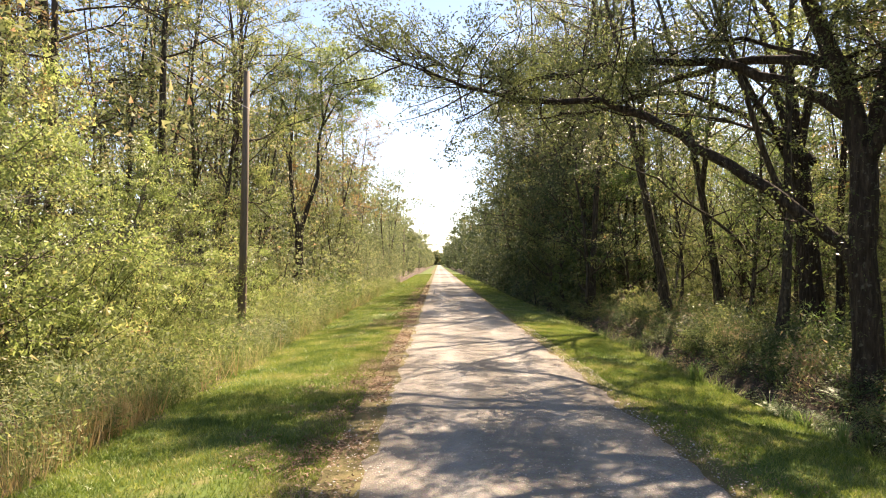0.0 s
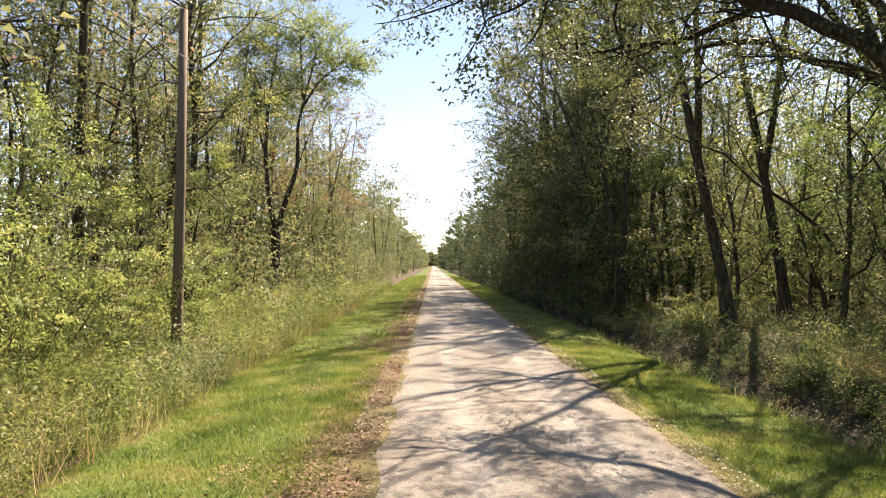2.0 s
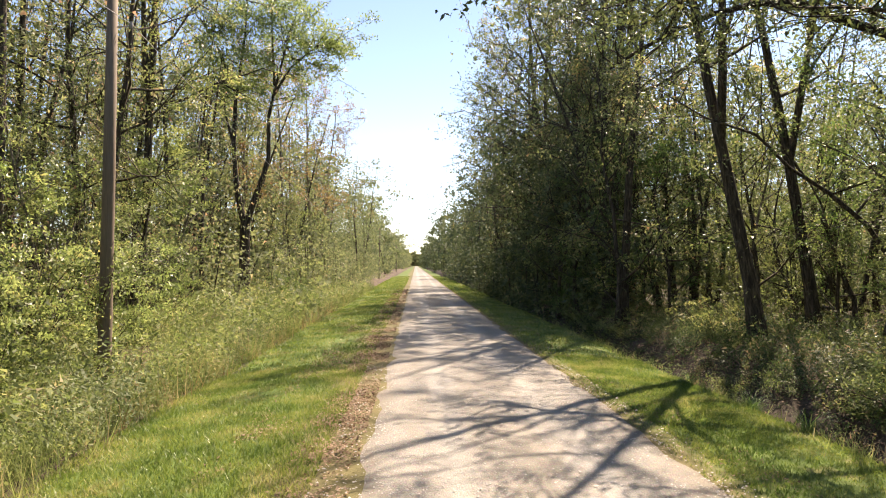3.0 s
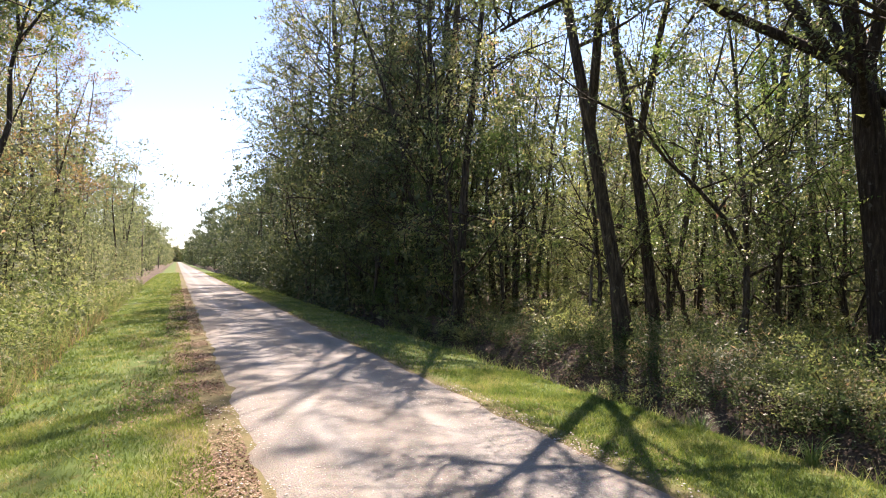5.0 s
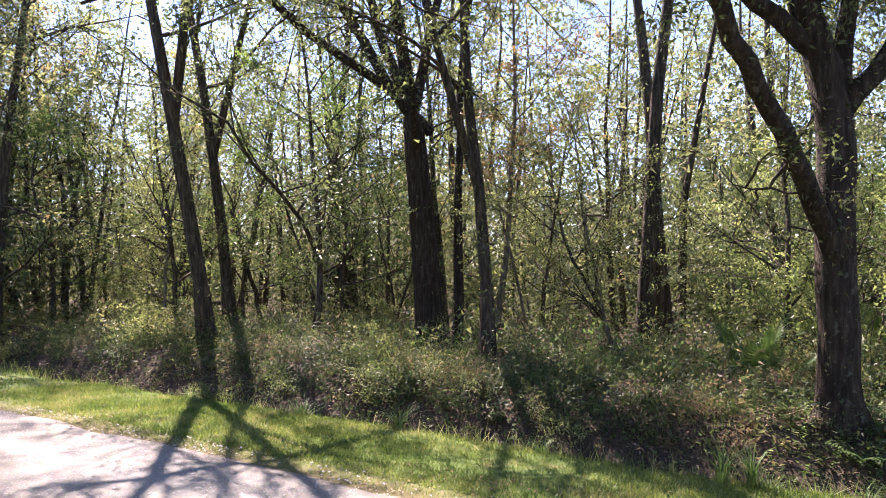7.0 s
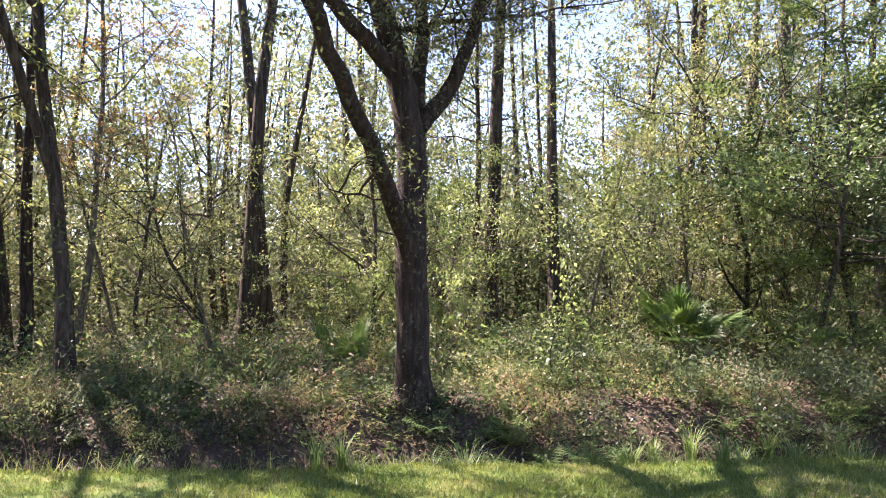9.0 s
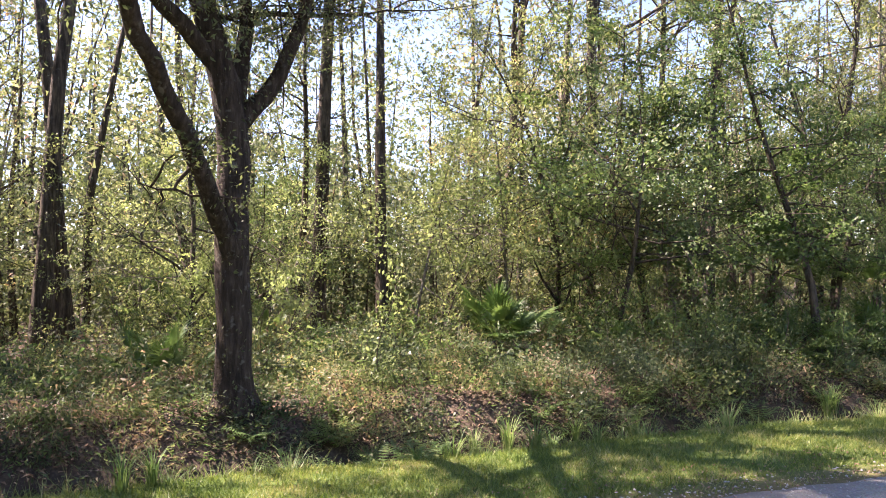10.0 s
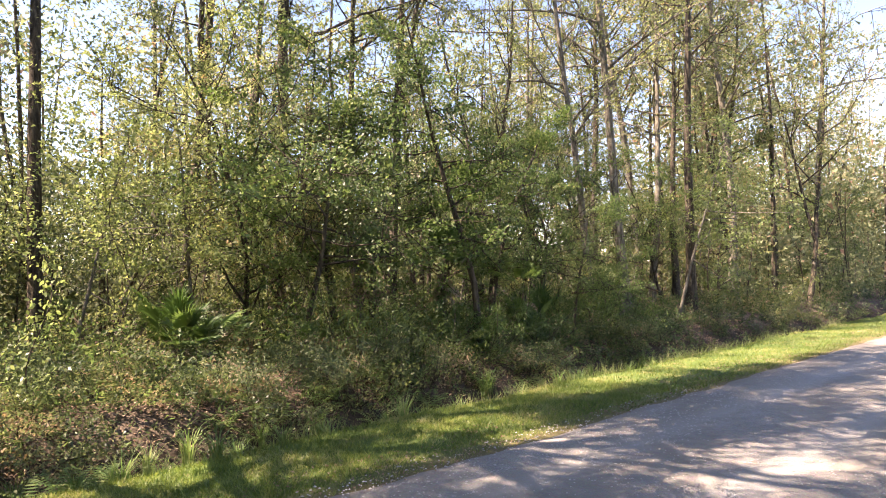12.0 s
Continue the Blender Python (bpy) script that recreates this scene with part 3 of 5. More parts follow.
# trees that stand out, where they stand
for k, x, y, turn, s, lean in [
    (8, 9.25, 27.4, 30, 0.95, (-4, -7)), (8, 12.8, 30.6, 50, 0.95, (-4, -8)), (6, 8.0, 35.9, 0, 0.9, (0, 0)), (3, 9.8, 19.4, 140, 1.15, (0, 0)), (1, 9.0, 41.5, 150, 1.15, (0, -4)), (0, 8.6, 40.2, 80, 1.05, (0, 0)), (2, 8.3, 44.6, 20, 1.25, (0, 0)), (0, 8.4, 52.0, 140, 1.1, (0, 0)), (2, 8.2, 58.5, 260, 1.25, (0, 0)), (5, -10.0, 71.0, 80, 1.35, (0, 0)), (5, -10.6, 79.0, 200, 1.3, (0, 0)), (0, 8.7, 48.0, 250, 1.25, (0, -4)), (1, 9.2, 56.0, 20, 1.2, (0, -4)),
    (2, 8.2, 62.5, 10, 1.35, (0, -4)), (0, 8.4, 70.0, 100, 1.25, (0, -4)), (2, 7.9, 78.0, 200, 1.3, (0, -5)), (0, 8.6, 88.0, 300, 1.2, (0, -4)),
    (7, 11.8, -19.0, 30, 1.1, (0, -3)), (3, 13.6, -24.0, 130, 1.35, (0, -2)), (7, 11.4, -29.0, 230, 1.1, (0, -3)), (7, 15.0, -16.0, 40, 1.1, (0, 0)), (7, 11.0, -8.6, 80, 1.0, (0, 0)), (6, 10.2, -11.8, 200, 0.95, (0, -1)), (7, 12.8, -13.2, 280, 0.85, (0, 2)), (5, -11.2, 63.0, 40, 1.25, (0, 2)), (5, -12.2, 56.0, 140, 1.2, (0, 2)),
    (6, 19.3, 32.0, 60, 1.1, (0, 0)), (6, 20.1, 31.5, 160, 0.9, (0, 0)), (6, 16.8, 18.0, 10, 1.15, (0, 0)), (6, 18.0, 17.7, 120, 1.1, (0, 1)),
    (6, 16.4, 11.1, 250, 1.1, (0, 2)), (1, 16.8, 2.4, 80, 1.05, (0, 0)), (3, 11.5, -1.6, 0, 0.8, (0, 0)),
    (4, 17.0, -15.0, 40, 1.0, (0, 0)), (2, 20.0, -20.0, 10, 1.0, (0, 0)), (4, 12.0, -14.0, 70, 0.8, (0, 0)),
    (4, -11.8, 27.4, 45, 1.0, (0, 2)), (2, -10.5, 30.2, 10, 0.95, (0, 1)), (1, -14.5, 25.0, 90, 1.1, (0, 0)), (4, -16.5, 25.5, 15, 0.9, (0, 0)),
    (6, 14.1, 9.6, 40, 0.85, (0, 2)), (4, 17.4, 11.6, 10, 0.6, (0, -4)), (1, 19.8, 4.3, 70, 0.9, (0, -4)), (4, 18.7, -2.0, 120, 0.9, (0, 0)), (3, 8.5, -19.2, 20, 0.9, (4, -6)), (7, 10.6, -5.8, 60, 0.75, (0, 0)),
    (0, -13.0, 22.0, 20, 1.0, (0, -3)), (0, -15.0, 33.4, 75, 1.05, (0, 0)),
]:
    TALL.put(k, x, y, turn, s, lean)
for k, x, y, turn, s in [(4, 13.4, 5.2, 80, 1.0), (4, 16.6, 7.4, 190, 0.8), (4, 14.6, 3.2, 15, 1.0), (5, 13.4, -1.4, 130, 0.85), (5, 12.0, -4.4, 200, 0.9),
                         (4, 13.8, -6.6, 60, 0.9), (4, 13.5, -10.5, 10, 1.0), (3, 14.5, 13.8, 40, 0.7), (3, -9.2, 12.6, 0, 0.85), (3, -9.0, 15.0, 140, 0.8), (4, -10.8, 13.4, 30, 0.85), (4, -10.4, 17.8, 140, 0.8), (3, -9.6, 20.5, 70, 0.85), (3, -11.8, 10.6, 10, 0.95), (3, -10.0, 24.5, 200, 0.75), (3, -10.6, 28.5, 260, 0.7),
                         (2, 11.9, 26.2, 40, 1.05), (1, 14.4, 27.2, 140, 1.1), (0, 11.2, 31.6, 240, 1.0), (4, 9.6, 40.0, 10, 1.0), (2, 9.0, 45.0, 100, 1.1), (0, 9.2, 51.0, 220, 1.2), (3, -10.4, 33.0, 20, 0.9), (3, -11.5, 38.0, 120, 0.8)]:
    MID.put(k, x, y, turn, s)
for k, x, y, turn, s in [(6, 11.0, 5.0, 200, 1.0), (6, 13.0, 2.6, 80, 0.95), (8, 9.3, 0.7, 20, 1.0), (6, 9.0, -2.6, 130, 0.6), (8, 10.9, -1.2, 160, 0.8), (8, 14.0, 2.0, 70, 1.05), (7, 12.9, 9.3, 100, 0.95), (7, 13.3, 6.4, 300, 1.0), (7, 15.6, 12.4, 60, 0.9), (7, 9.4, -9.2, 40, 1.2)]:
    MID.put(k, x, y, turn, s)


def scatter(kinds, weights, count, x0, x1, y0, y1, gap, smin, smax, keep=None, tries=12):
    """Spread a kind over a stretch of ground, no two closer than gap."""
    got, w = [], np.array(weights) / sum(weights)
    for _ in range(count * tries):
        if len(got) >= count:
            break
        x, y = rng.uniform(x0, x1), rng.uniform(y0, y1)
        x -= 0.007 * y
        if any((x - a) ** 2 + (y - b) ** 2 < gap * gap for a, b in got) or (keep and not keep(x, y)):
            continue
        got.append((x, y))
        kinds.put(int(rng.choice(len(w), p=w)), x, y, rng.uniform(0, 360), rng.uniform(smin, smax), tuple(rng.normal(size=2) * 2.0))


CLEAR = [(8.4, 13.1, 1.6), (12.6, 22.6, 2.4), (9.25, 27.4, 1.6), (12.8, 30.6, 1.6), (11.0, 7.7, 2.2), (10.4, 14.3, 1.2), (9.6, 8.3, 1.5), (8.5, 8.8, 1.1), (10.2, -2.6, 1.3), (9.9, 1.3, 1.0), (10.3, 5.2, 1.0), (16.8, 18.0, 2.0), (18.0, 17.7, 2.0), (16.4, 11.1, 1.8), (10.7, 0.8, 1.4), (9.4, -1.0, 1.1), (9.1, 0.9, 1.0), (12.2, -2.2, 1.0), (11.0, -8.6, 1.2), (10.2, -11.8, 1.2)]


def open_ground(x, y):
    """Keeps growth off the stout trunks and the palmettos."""
    return all((x - a) ** 2 + (y - b) ** 2 > r * r for a, b, r in CLEAR)


# woods on the sunny side
scatter(TALL, (2, 1, 4, 4, 1, 0.5), 7, 14, 24, 20, 52, 3.6, 0.75, 1.0)
scatter(TALL, (1, 1, 1, 1, 1, 0.5, 1, 3), 8, 14, 24, -30, 4, 3.6, 0.7, 0.95)
scatter(TALL, (3, 2, 3, 3, 1, 0.2), 5, 8.6, 14, 42, 60, 3.5, 0.8, 1.0)
scatter(MID, (3, 3, 3, 2, 1, 1), 16, 13.5, 20, 12, 50, 2.8, 0.6, 1.0, open_ground)
scatter(MID, (4, 2, 3, 3, 2, 1), 12, 10, 22, -32, -8, 2.8, 0.7, 1.1)
scatter(MID, (3, 3, 4, 2, 2, 1), 13, 7.6, 11, 34, 66, 2.6, 0.85, 1.25)

scatter(SAPLING, (3, 3, 3, 3), 62, 10.5, 26, -20, 48, 1.4, 0.7, 1.2, open_ground)
scatter(SHRUB, (4, 0.5, 5, 0, 0), 52, 7.3, 13, -10, 30, 0.95, 0.6, 1.1, open_ground)
scatter(SHRUB, (2, 3, 2, 0.6, 1.2), 26, 12.5, 18, -22, 44, 1.2, 0.7, 1.1, open_ground)
scatter(SHRUB, (2, 5, 1, 0.7, 1.2), 24, 11.2, 16.5, -7, 18, 1.1, 0.7, 1.1, open_ground)
scatter(SHRUB, (2, 3, 3, 0.6, 1), 24, 7.3, 12, 30, 50, 1.1, 0.7, 1.1, open_ground)
scatter(SHRUB, (3, 2, 3, 0.3, 0.6), 24, 7.4, 14, -28, -9, 1.2, 0.7, 1.1)
for k, x, y, s in [(5, 9.4, 4.4, 1.0), (5, 10.4, 3.2, 1.2), (5, 9.0, 2.9, 0.8), (5, 10.0, 1.9, 1.1), (5, 8.6, 1.6, 0.85), (5, 9.6, -0.2, 1.0), (5, 8.5, -0.6, 0.8), (5, 10.6, -3.4, 1.2), (5, 9.2, -3.8, 0.9), (5, 10.2, -6.4, 1.1), (5, 12.4, 5.6, 1.3), (5, 12.0, 9.6, 1.1),
                   (6, 8.6, 5.6, 1.0), (6, 9.6, 6.4, 1.1), (6, 8.4, 7.4, 0.9), (6, 9.5, 8.2, 1.0), (6, 9.0, 9.4, 1.0), (6, 8.0, 3.8, 0.9), (6, 7.9, 0.4, 0.8), (6, 8.3, 11.0, 0.8), (6, 10.2, 11.2, 1.1), (6, 8.2, -5.2, 0.9)]:
    SHRUB.put(k, x, y, (x * 131 + y * 57) % 360, s)
# woods on the shady side
scatter(TALL, (3, 3, 3, 3, 2, 0.6), 14, -20, -11, 16, 62, 2.8, 0.75, 1.0)
CLEAR += [(-10.15, 47.0, 3.2), (-9.2, 43.0, 2.6), (-8.6, 39.0, 2.2)]
scatter(MID, (4, 2, 3, 4), 18, -18, -9.4, 14, 70, 2.8, 0.6, 0.9, open_ground)
scatter(SAPLING, (4, 3, 3, 2), 30, -16, -9.5, 12, 62, 1.5, 0.7, 1.1, open_ground)
for k, (x, y, s) in enumerate([(-8.9, 9.6, 1.0), (-9.6, 11.4, 1.15), (-8.8, 13.6, 0.95), (-9.3, 16.2, 1.1), (-8.9, 18.6, 0.9), (-9.4, 21.6, 1.05), (-9.1, 26.6, 0.9), (-9.5, 30.8, 1.0), (-9.2, 35.2, 0.9)]):
    SHRUB.put(3 if k % 3 < 2 else 1, x, y, k * 67.0, s if k % 3 < 2 else s * 1.5)
scatter(SHRUB, (1, 4, 1, 3, 1), 34, -11.5, -7.8, 8, 66, 1.3, 0.7, 1.1)


def far_trees(spots, quads, leaf, low, high):
    """Woods too far off to pick apart: stems and leaf clumps."""
    stems, places = Tubes(), []
    for x, y in spots:
        h, z = rng.uniform(low, high), gz(x, y)
        line = bent(rng, (x, y, z - 0.2), (rng.normal() * 0.03, rng.normal() * 0.03, 1), h, 4, 0.07, 0.05)
        stems.add(line, np.linspace(rng.uniform(0.10, 0.2) if low > 7 else 0.04, 0.02, 5), 5)
        for _ in range(quads // 32):
            t = rng.uniform(0.04, 1.0)
            c = along(line, np.array([t]))[0]
            w = (3.8 if low > 7 else 1.6) * (1.1 - abs(t - 0.62))
            c = c + rng.normal(size=3) * (w * 0.6, w * 0.6, 0.8)
            c[2] = max(c[2], z + 0.4)
            places.append(c + rng.normal(size=(32, 3)) * (0.6, 0.6, 0.4))
    v, f = leaf_shapes(rng, np.concatenate(places), leaf, 0.6)
    return stems.mesh("far_woods"), fast_mesh("far_foliage", v, f)


def belt(count, x0, x1, y0, y1):
    y = rng.uniform(y0, y1, count)
    return np.stack([rng.uniform(x0, x1, count) - 0.007 * y, y], 1)


for spots, quads, leaf, low, high, mat, label in [
    (belt(90, 31, 46, -36, 80), 700, 0.3, 3, 9, M_FAR_PALE, "green thicket far behind the roadside trees"),
    (belt(80, 32, 56, -36, 84), 1000, 0.36, 13, 22, M_FAR, "green woods far behind the roadside trees"),
    (belt(50, 24, 48, 66, 130), 800, 0.36, 13, 19, M_FAR, "deep green woods behind the roadside trees"),
    (belt(24, 18, 30, -16, 55), 900, 0.20, 9, 14, M_FAR_PALE, "yellow-green woods behind the roadside trees"),
    (belt(40, 19, 34, -16, 54), 1050, 0.21, 14, 22, M_FAR_PALE, "airy tall woods beyond the thicket"),
    (belt(22, 19, 27, 18, 44), 900, 0.14, 8, 13.5, M_FAR_PALE, "light green woods deeper in from the track"),
    (belt(18, 8.6, 12.5, 36, 66), 1500, 0.19, 14, 21, M_FAR_SHADED, "dense dark woods beside the track"),
    (belt(10, 13, 21, 38, 62), 1400, 0.17, 11, 16, M_FAR_PALE, "sunlit woods standing behind the dark trees"),
    (belt(48, -21, -11.5, 14, 66), 1700, 0.19, 13, 20, M_FAR_PALE, "dense sunlit woods beside the weedy ditch"),
    (belt(60, 23, 30, -12, 60), 800, 0.2, 4, 7.5, M_FAR, "tall thicket deep in the woods"),
    (belt(60, 44, 66, -50, 80), 1100, 0.46, 8, 14, M_FAR, "deep green woods closing the view between the trunks"),
    (belt(60, 12, 46, -105, -48), 1100, 0.46, 8, 15, M_FAR_PALE, "pale woods closing the view back along the track"),
    (belt(60, -14, 16, 960, 1150), 900, 1.2, 12, 22, M_FAR, "distant woods where the straight track ends"),
    (belt(30, 4.5, 20, 520, 1000), 640, 1.0, 12, 20, M_FAR, "woods at the far end of the track"),
    (belt(30, -20, -7.5, 520, 1000), 640, 1.0, 11, 18, M_FAR_PALE, "pale woods at the far end of the track"),
    (belt(70, 18, 28, -20, 60), 520, 0.17, 2.5, 6, M_FAR_PALE, "leafy thicket under the roadside woods"),
    (belt(54, 10.5, 30, -80, -15), 1500, 0.3, 16, 23, M_FAR_PALE, "sunlit woods farther back along the track"),
    (belt(50, 8.5, 18, -70, -14), 480, 0.16, 2.5, 6, M_FAR_PALE, "sunlit thicket farther back along the track"),
    (belt(26, -22, -11, -45, 12), 1000, 0.26, 11, 17, M_FAR_PALE, "sunlit woods back beside the weedy ditch"),
    (belt(50, -42, -19, 5, 110), 760, 0.28, 12, 18, M_FAR_PALE, "woods behind the weedy ditch"),
    (belt(54, 8.4, 19, 46, 135), 1500, 0.31, 12, 20, M_FAR_SHADED, "dark woods along the far track"),
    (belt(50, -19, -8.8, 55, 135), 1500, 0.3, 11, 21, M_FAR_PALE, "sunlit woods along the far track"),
    (belt(60, 6.3, 9.5, 36, 145), 420, 0.27, 2.5, 6, M_FAR_SHADED, "dark thicket along the far track"),
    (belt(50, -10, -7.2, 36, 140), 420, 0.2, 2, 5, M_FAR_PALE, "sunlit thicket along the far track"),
    (belt(90, 7.2, 20, 130, 520), 800, 0.66, 12, 22, M_FAR_SHADED, "distant dark woods beside the track"),
    (belt(90, -22, -8.0, 130, 520), 800, 0.62, 12, 22, M_FAR_PALE, "distant pale woods beside the track"),
]:
    stems, leaves = far_trees(spots, quads, leaf, low, high)
    tagged(mesh_object("far_woods", stems, M_BARK), label, "woods", kind="stuff")
    tagged(mesh_object("far_foliage", leaves, mat), label.replace("woods", "foliage").replace("thicket", "thicket leaves"), "foliage", kind="stuff")


def build_oak():
    """The leaning oak whose long limbs arch over the track."""
    rng = np.random.default_rng(77)
    top = new("oak_tree")
    top.location = (8.4, 13.1, gz(8.4, 13.1))
    z0 = top.location.z
    t, b, places = Tubes(), Tubes(), []

    def line(*pts):
        return np.array(pts, float) - np.array([8.4, 13.1, z0])

    def fine(p):
        q = along(p, np.linspace(0, 1, (len(p) - 1) * 3 + 1))
        q[1:-1] = (q[:-2] + q[1:-1] * 2 + q[2:]) / 4
        q[1:-1] += rng.normal(size=(len(q) - 2, 3)) * 0.025
        return q
    stem = fine(line((8.45, 13.1, -0.3), (8.4, 13.1, 0.6), (8.25, 13.12, 2.6), (8.35, 13.1, 4.4), (8.0, 13.6, 6.4), (7.6, 14.2, 8.6), (7.4, 14.6, 11.0), (7.2, 14.8, 13.5)))
    rad = np.interp(np.linspace(0, 1, len(stem)), [0, 0.07, 0.15, 0.4, 0.6, 1], [0.5, 0.33, 0.27, 0.25, 0.17, 0.04])
    t.add(stem, rad, 12)
    limbs = [
        (fine(line((8.2, 13.12, 2.3), (7.75, 13.3, 2.8), (6.9, 13.55, 3.6), (6.0, 13.85, 4.3), (5.0, 14.15, 5.0), (4.0, 14.4, 5.6), (3.3, 14.5, 5.85), (2.0, 14.6, 5.75), (1.2, 14.7, 5.95), (0.2, 14.8, 6.2), (-1.0, 14.9, 6.75), (-1.9, 15.0, 7.3))), 0.155, 0.008, 0.5),
        (fine(line((8.2, 13.3, 5.2), (7.7, 14.0, 5.95), (6.6, 15.0, 6.75), (5.6, 15.6, 7.05), (4.0, 16.0, 7.1), (3.0, 16.2, 6.85), (1.7, 16.4, 6.7), (0.4, 16.6, 7.0), (-0.8, 16.8, 7.5))), 0.14, 0.008, 0.45),
        (fine(line((8.0, 13.6, 6.4), (7.3, 15.8, 7.2), (6.2, 17.8, 7.3), (5.1, 18.6, 6.8), (3.95, 18.7, 6.45), (3.4, 18.7, 6.5), (2.3, 18.8, 6.3))), 0.12, 0.012, 0.5),
        (fine(line((8.35, 13.1, 4.3), (8.4, 12.4, 5.2), (8.5, 11.9, 6.6), (8.3, 11.5, 8.6), (7.8, 11.2, 11.2))), 0.16, 0.03, 0.4),
        (fine(line((8.35, 13.1, 4.4), (8.6, 12.9, 6.0), (8.9, 13.1, 8.4), (9.2, 13.0, 11.5))), 0.16, 0.03, 0.4),
        (fine(line((7.7, 14.0, 8.2), (6.0, 13.4, 9.0), (4.0, 13.0, 9.4), (2.0, 12.6, 9.2), (0.5, 12.4, 9.0))), 0.10, 0.015, 0.3),
        (fine(line((7.5, 14.4, 9.6), (5.6, 15.8, 10.4), (3.4, 16.8, 10.6), (1.2, 17.4, 10.2))), 0.10, 0.015, 0.3),
        (fine(line((8.4, 11.7, 7.4), (7.0, 10.4, 8.2), (5.0, 9.2, 8.6), (3.2, 8.4, 8.4))), 0.09, 0.015, 0.3),
        (fine(line((8.7, 12.95, 6.6), (10.4, 12.6, 7.8), (12.0, 12.4, 8.6))), 0.09, 0.015, 0.3),
        (fine(line((8.3, 11.5, 8.6), (8.2, 9.6, 10.6), (7.6, 7.6, 12.2), (6.8, 5.8, 13.2))), 0.09, 0.015, 0.25),
        (fine(line((7.4, 14.6, 11.0), (6.4, 12.2, 13.4), (5.4, 9.6, 15.0), (4.8, 7.6, 15.8))), 0.09, 0.015, 0.25),
        (fine(line((9.2, 13.0, 11.0), (9.4, 10.6, 13.0), (9.0, 8.0, 14.6), (8.6, 5.6, 15.4))), 0.09, 0.015, 0.25),
        (fine(line((6.9, 13.55, 3.6), (7.1, 13.9, 3.2), (7.0, 14.3, 3.3))), 0.03, 0.008, 0.6),
    ]
    for k in range(16):
        f = np.array([rng.uniform(0.5, 1.0)])
        a = k * 2.4 + rng.uniform(-0.3, 0.3)
        s = along(stem, f)[0]
        limbs.append((bent(rng, s, (math.cos(a) - 0.25, math.sin(a), rng.uniform(0.15, 0.7)), rng.uniform(3.2, 5.6), 7, 0.14, 0.0), 0.06, 0.012, 0.3))
    for p, r0, r1, lo in limbs:
        t.add(p, np.linspace(r0, r1, len(p)) ** 1.0, 9)
        span = float(np.linalg.norm(np.diff(p, axis=0), axis=1).sum())
        for k in range(int(span * 3.6) + (14 if r0 > 0.13 and lo > 0.42 else 0)):
            f = rng.uniform(lo * 0.7, 1.0) if k < span * 3.6 else rng.uniform(0.72, 1.0)
            s = along(p, np.array([f]))[0]
            way = rng.normal(size=3) * (1, 1, 0.6) + (-0.4, 0, 0.3)
            br = bent(rng, s, way, rng.uniform(0.8, 2.4), 5, 0.22, 0.02)
            b.add(br, np.linspace(0.022, 0.005, 6), 4)
            places += twigs(rng, b, br, 0.012, 6, 0.85, 38, 0.15, -0.03)
    for p, n, lo, hi in [(stem, 1000, 0.02, 0.75), (limbs[0][0], 260, 0.0, 0.35), (limbs[3][0], 420, 0.05, 0.8), (limbs[4][0], 420, 0.05, 0.8)]:
        places.append(along(p, rng.uniform(lo, hi, n)) + unit(rng.normal(size=(n, 3))) * rng.uniform(0.2, 0.42, (n, 1)))
    mesh_object("trunk", t.mesh("trunk"), M_BARK_OAK, top)
    tagged(mesh_object("branching", b.mesh("branching"), M_BARK_OAK, top), kind="stuff")
    places = np.concatenate(places)
    high = places[places[:, 2] > 8.6]
    near_road = high[:, 0] < -3.6
    high = high[np.where(near_road, flow(high, 1.1)[:, 0] > 0.25, (flow(high, 1.1)[:, 0] > -0.15) | (high[:, 1] < -1))]
    shade = high[(high[:, 1] < -1) & (high[:, 0] > -3.6)]
    high = np.concatenate([high, shade + rng.normal(size=shade.shape) * 0.3])
    v, f = leaf_shapes(rng, high, 0.13, 0.5, 0.2)
    mesh_object("upper_crown", fast_mesh("upper_crown", v, f), M_LEAF_OAK, top)
    v, f = leaf_shapes(rng, places[places[:, 2] <= 8.6], 0.078, 0.42, 0.35, fine=True)
    mesh_object("crown", fast_mesh("crown", v, f), M_LEAF_OAK, top)
    tagged(top, "dark oak with long limbs arching over the track", "tree")


build_oak()


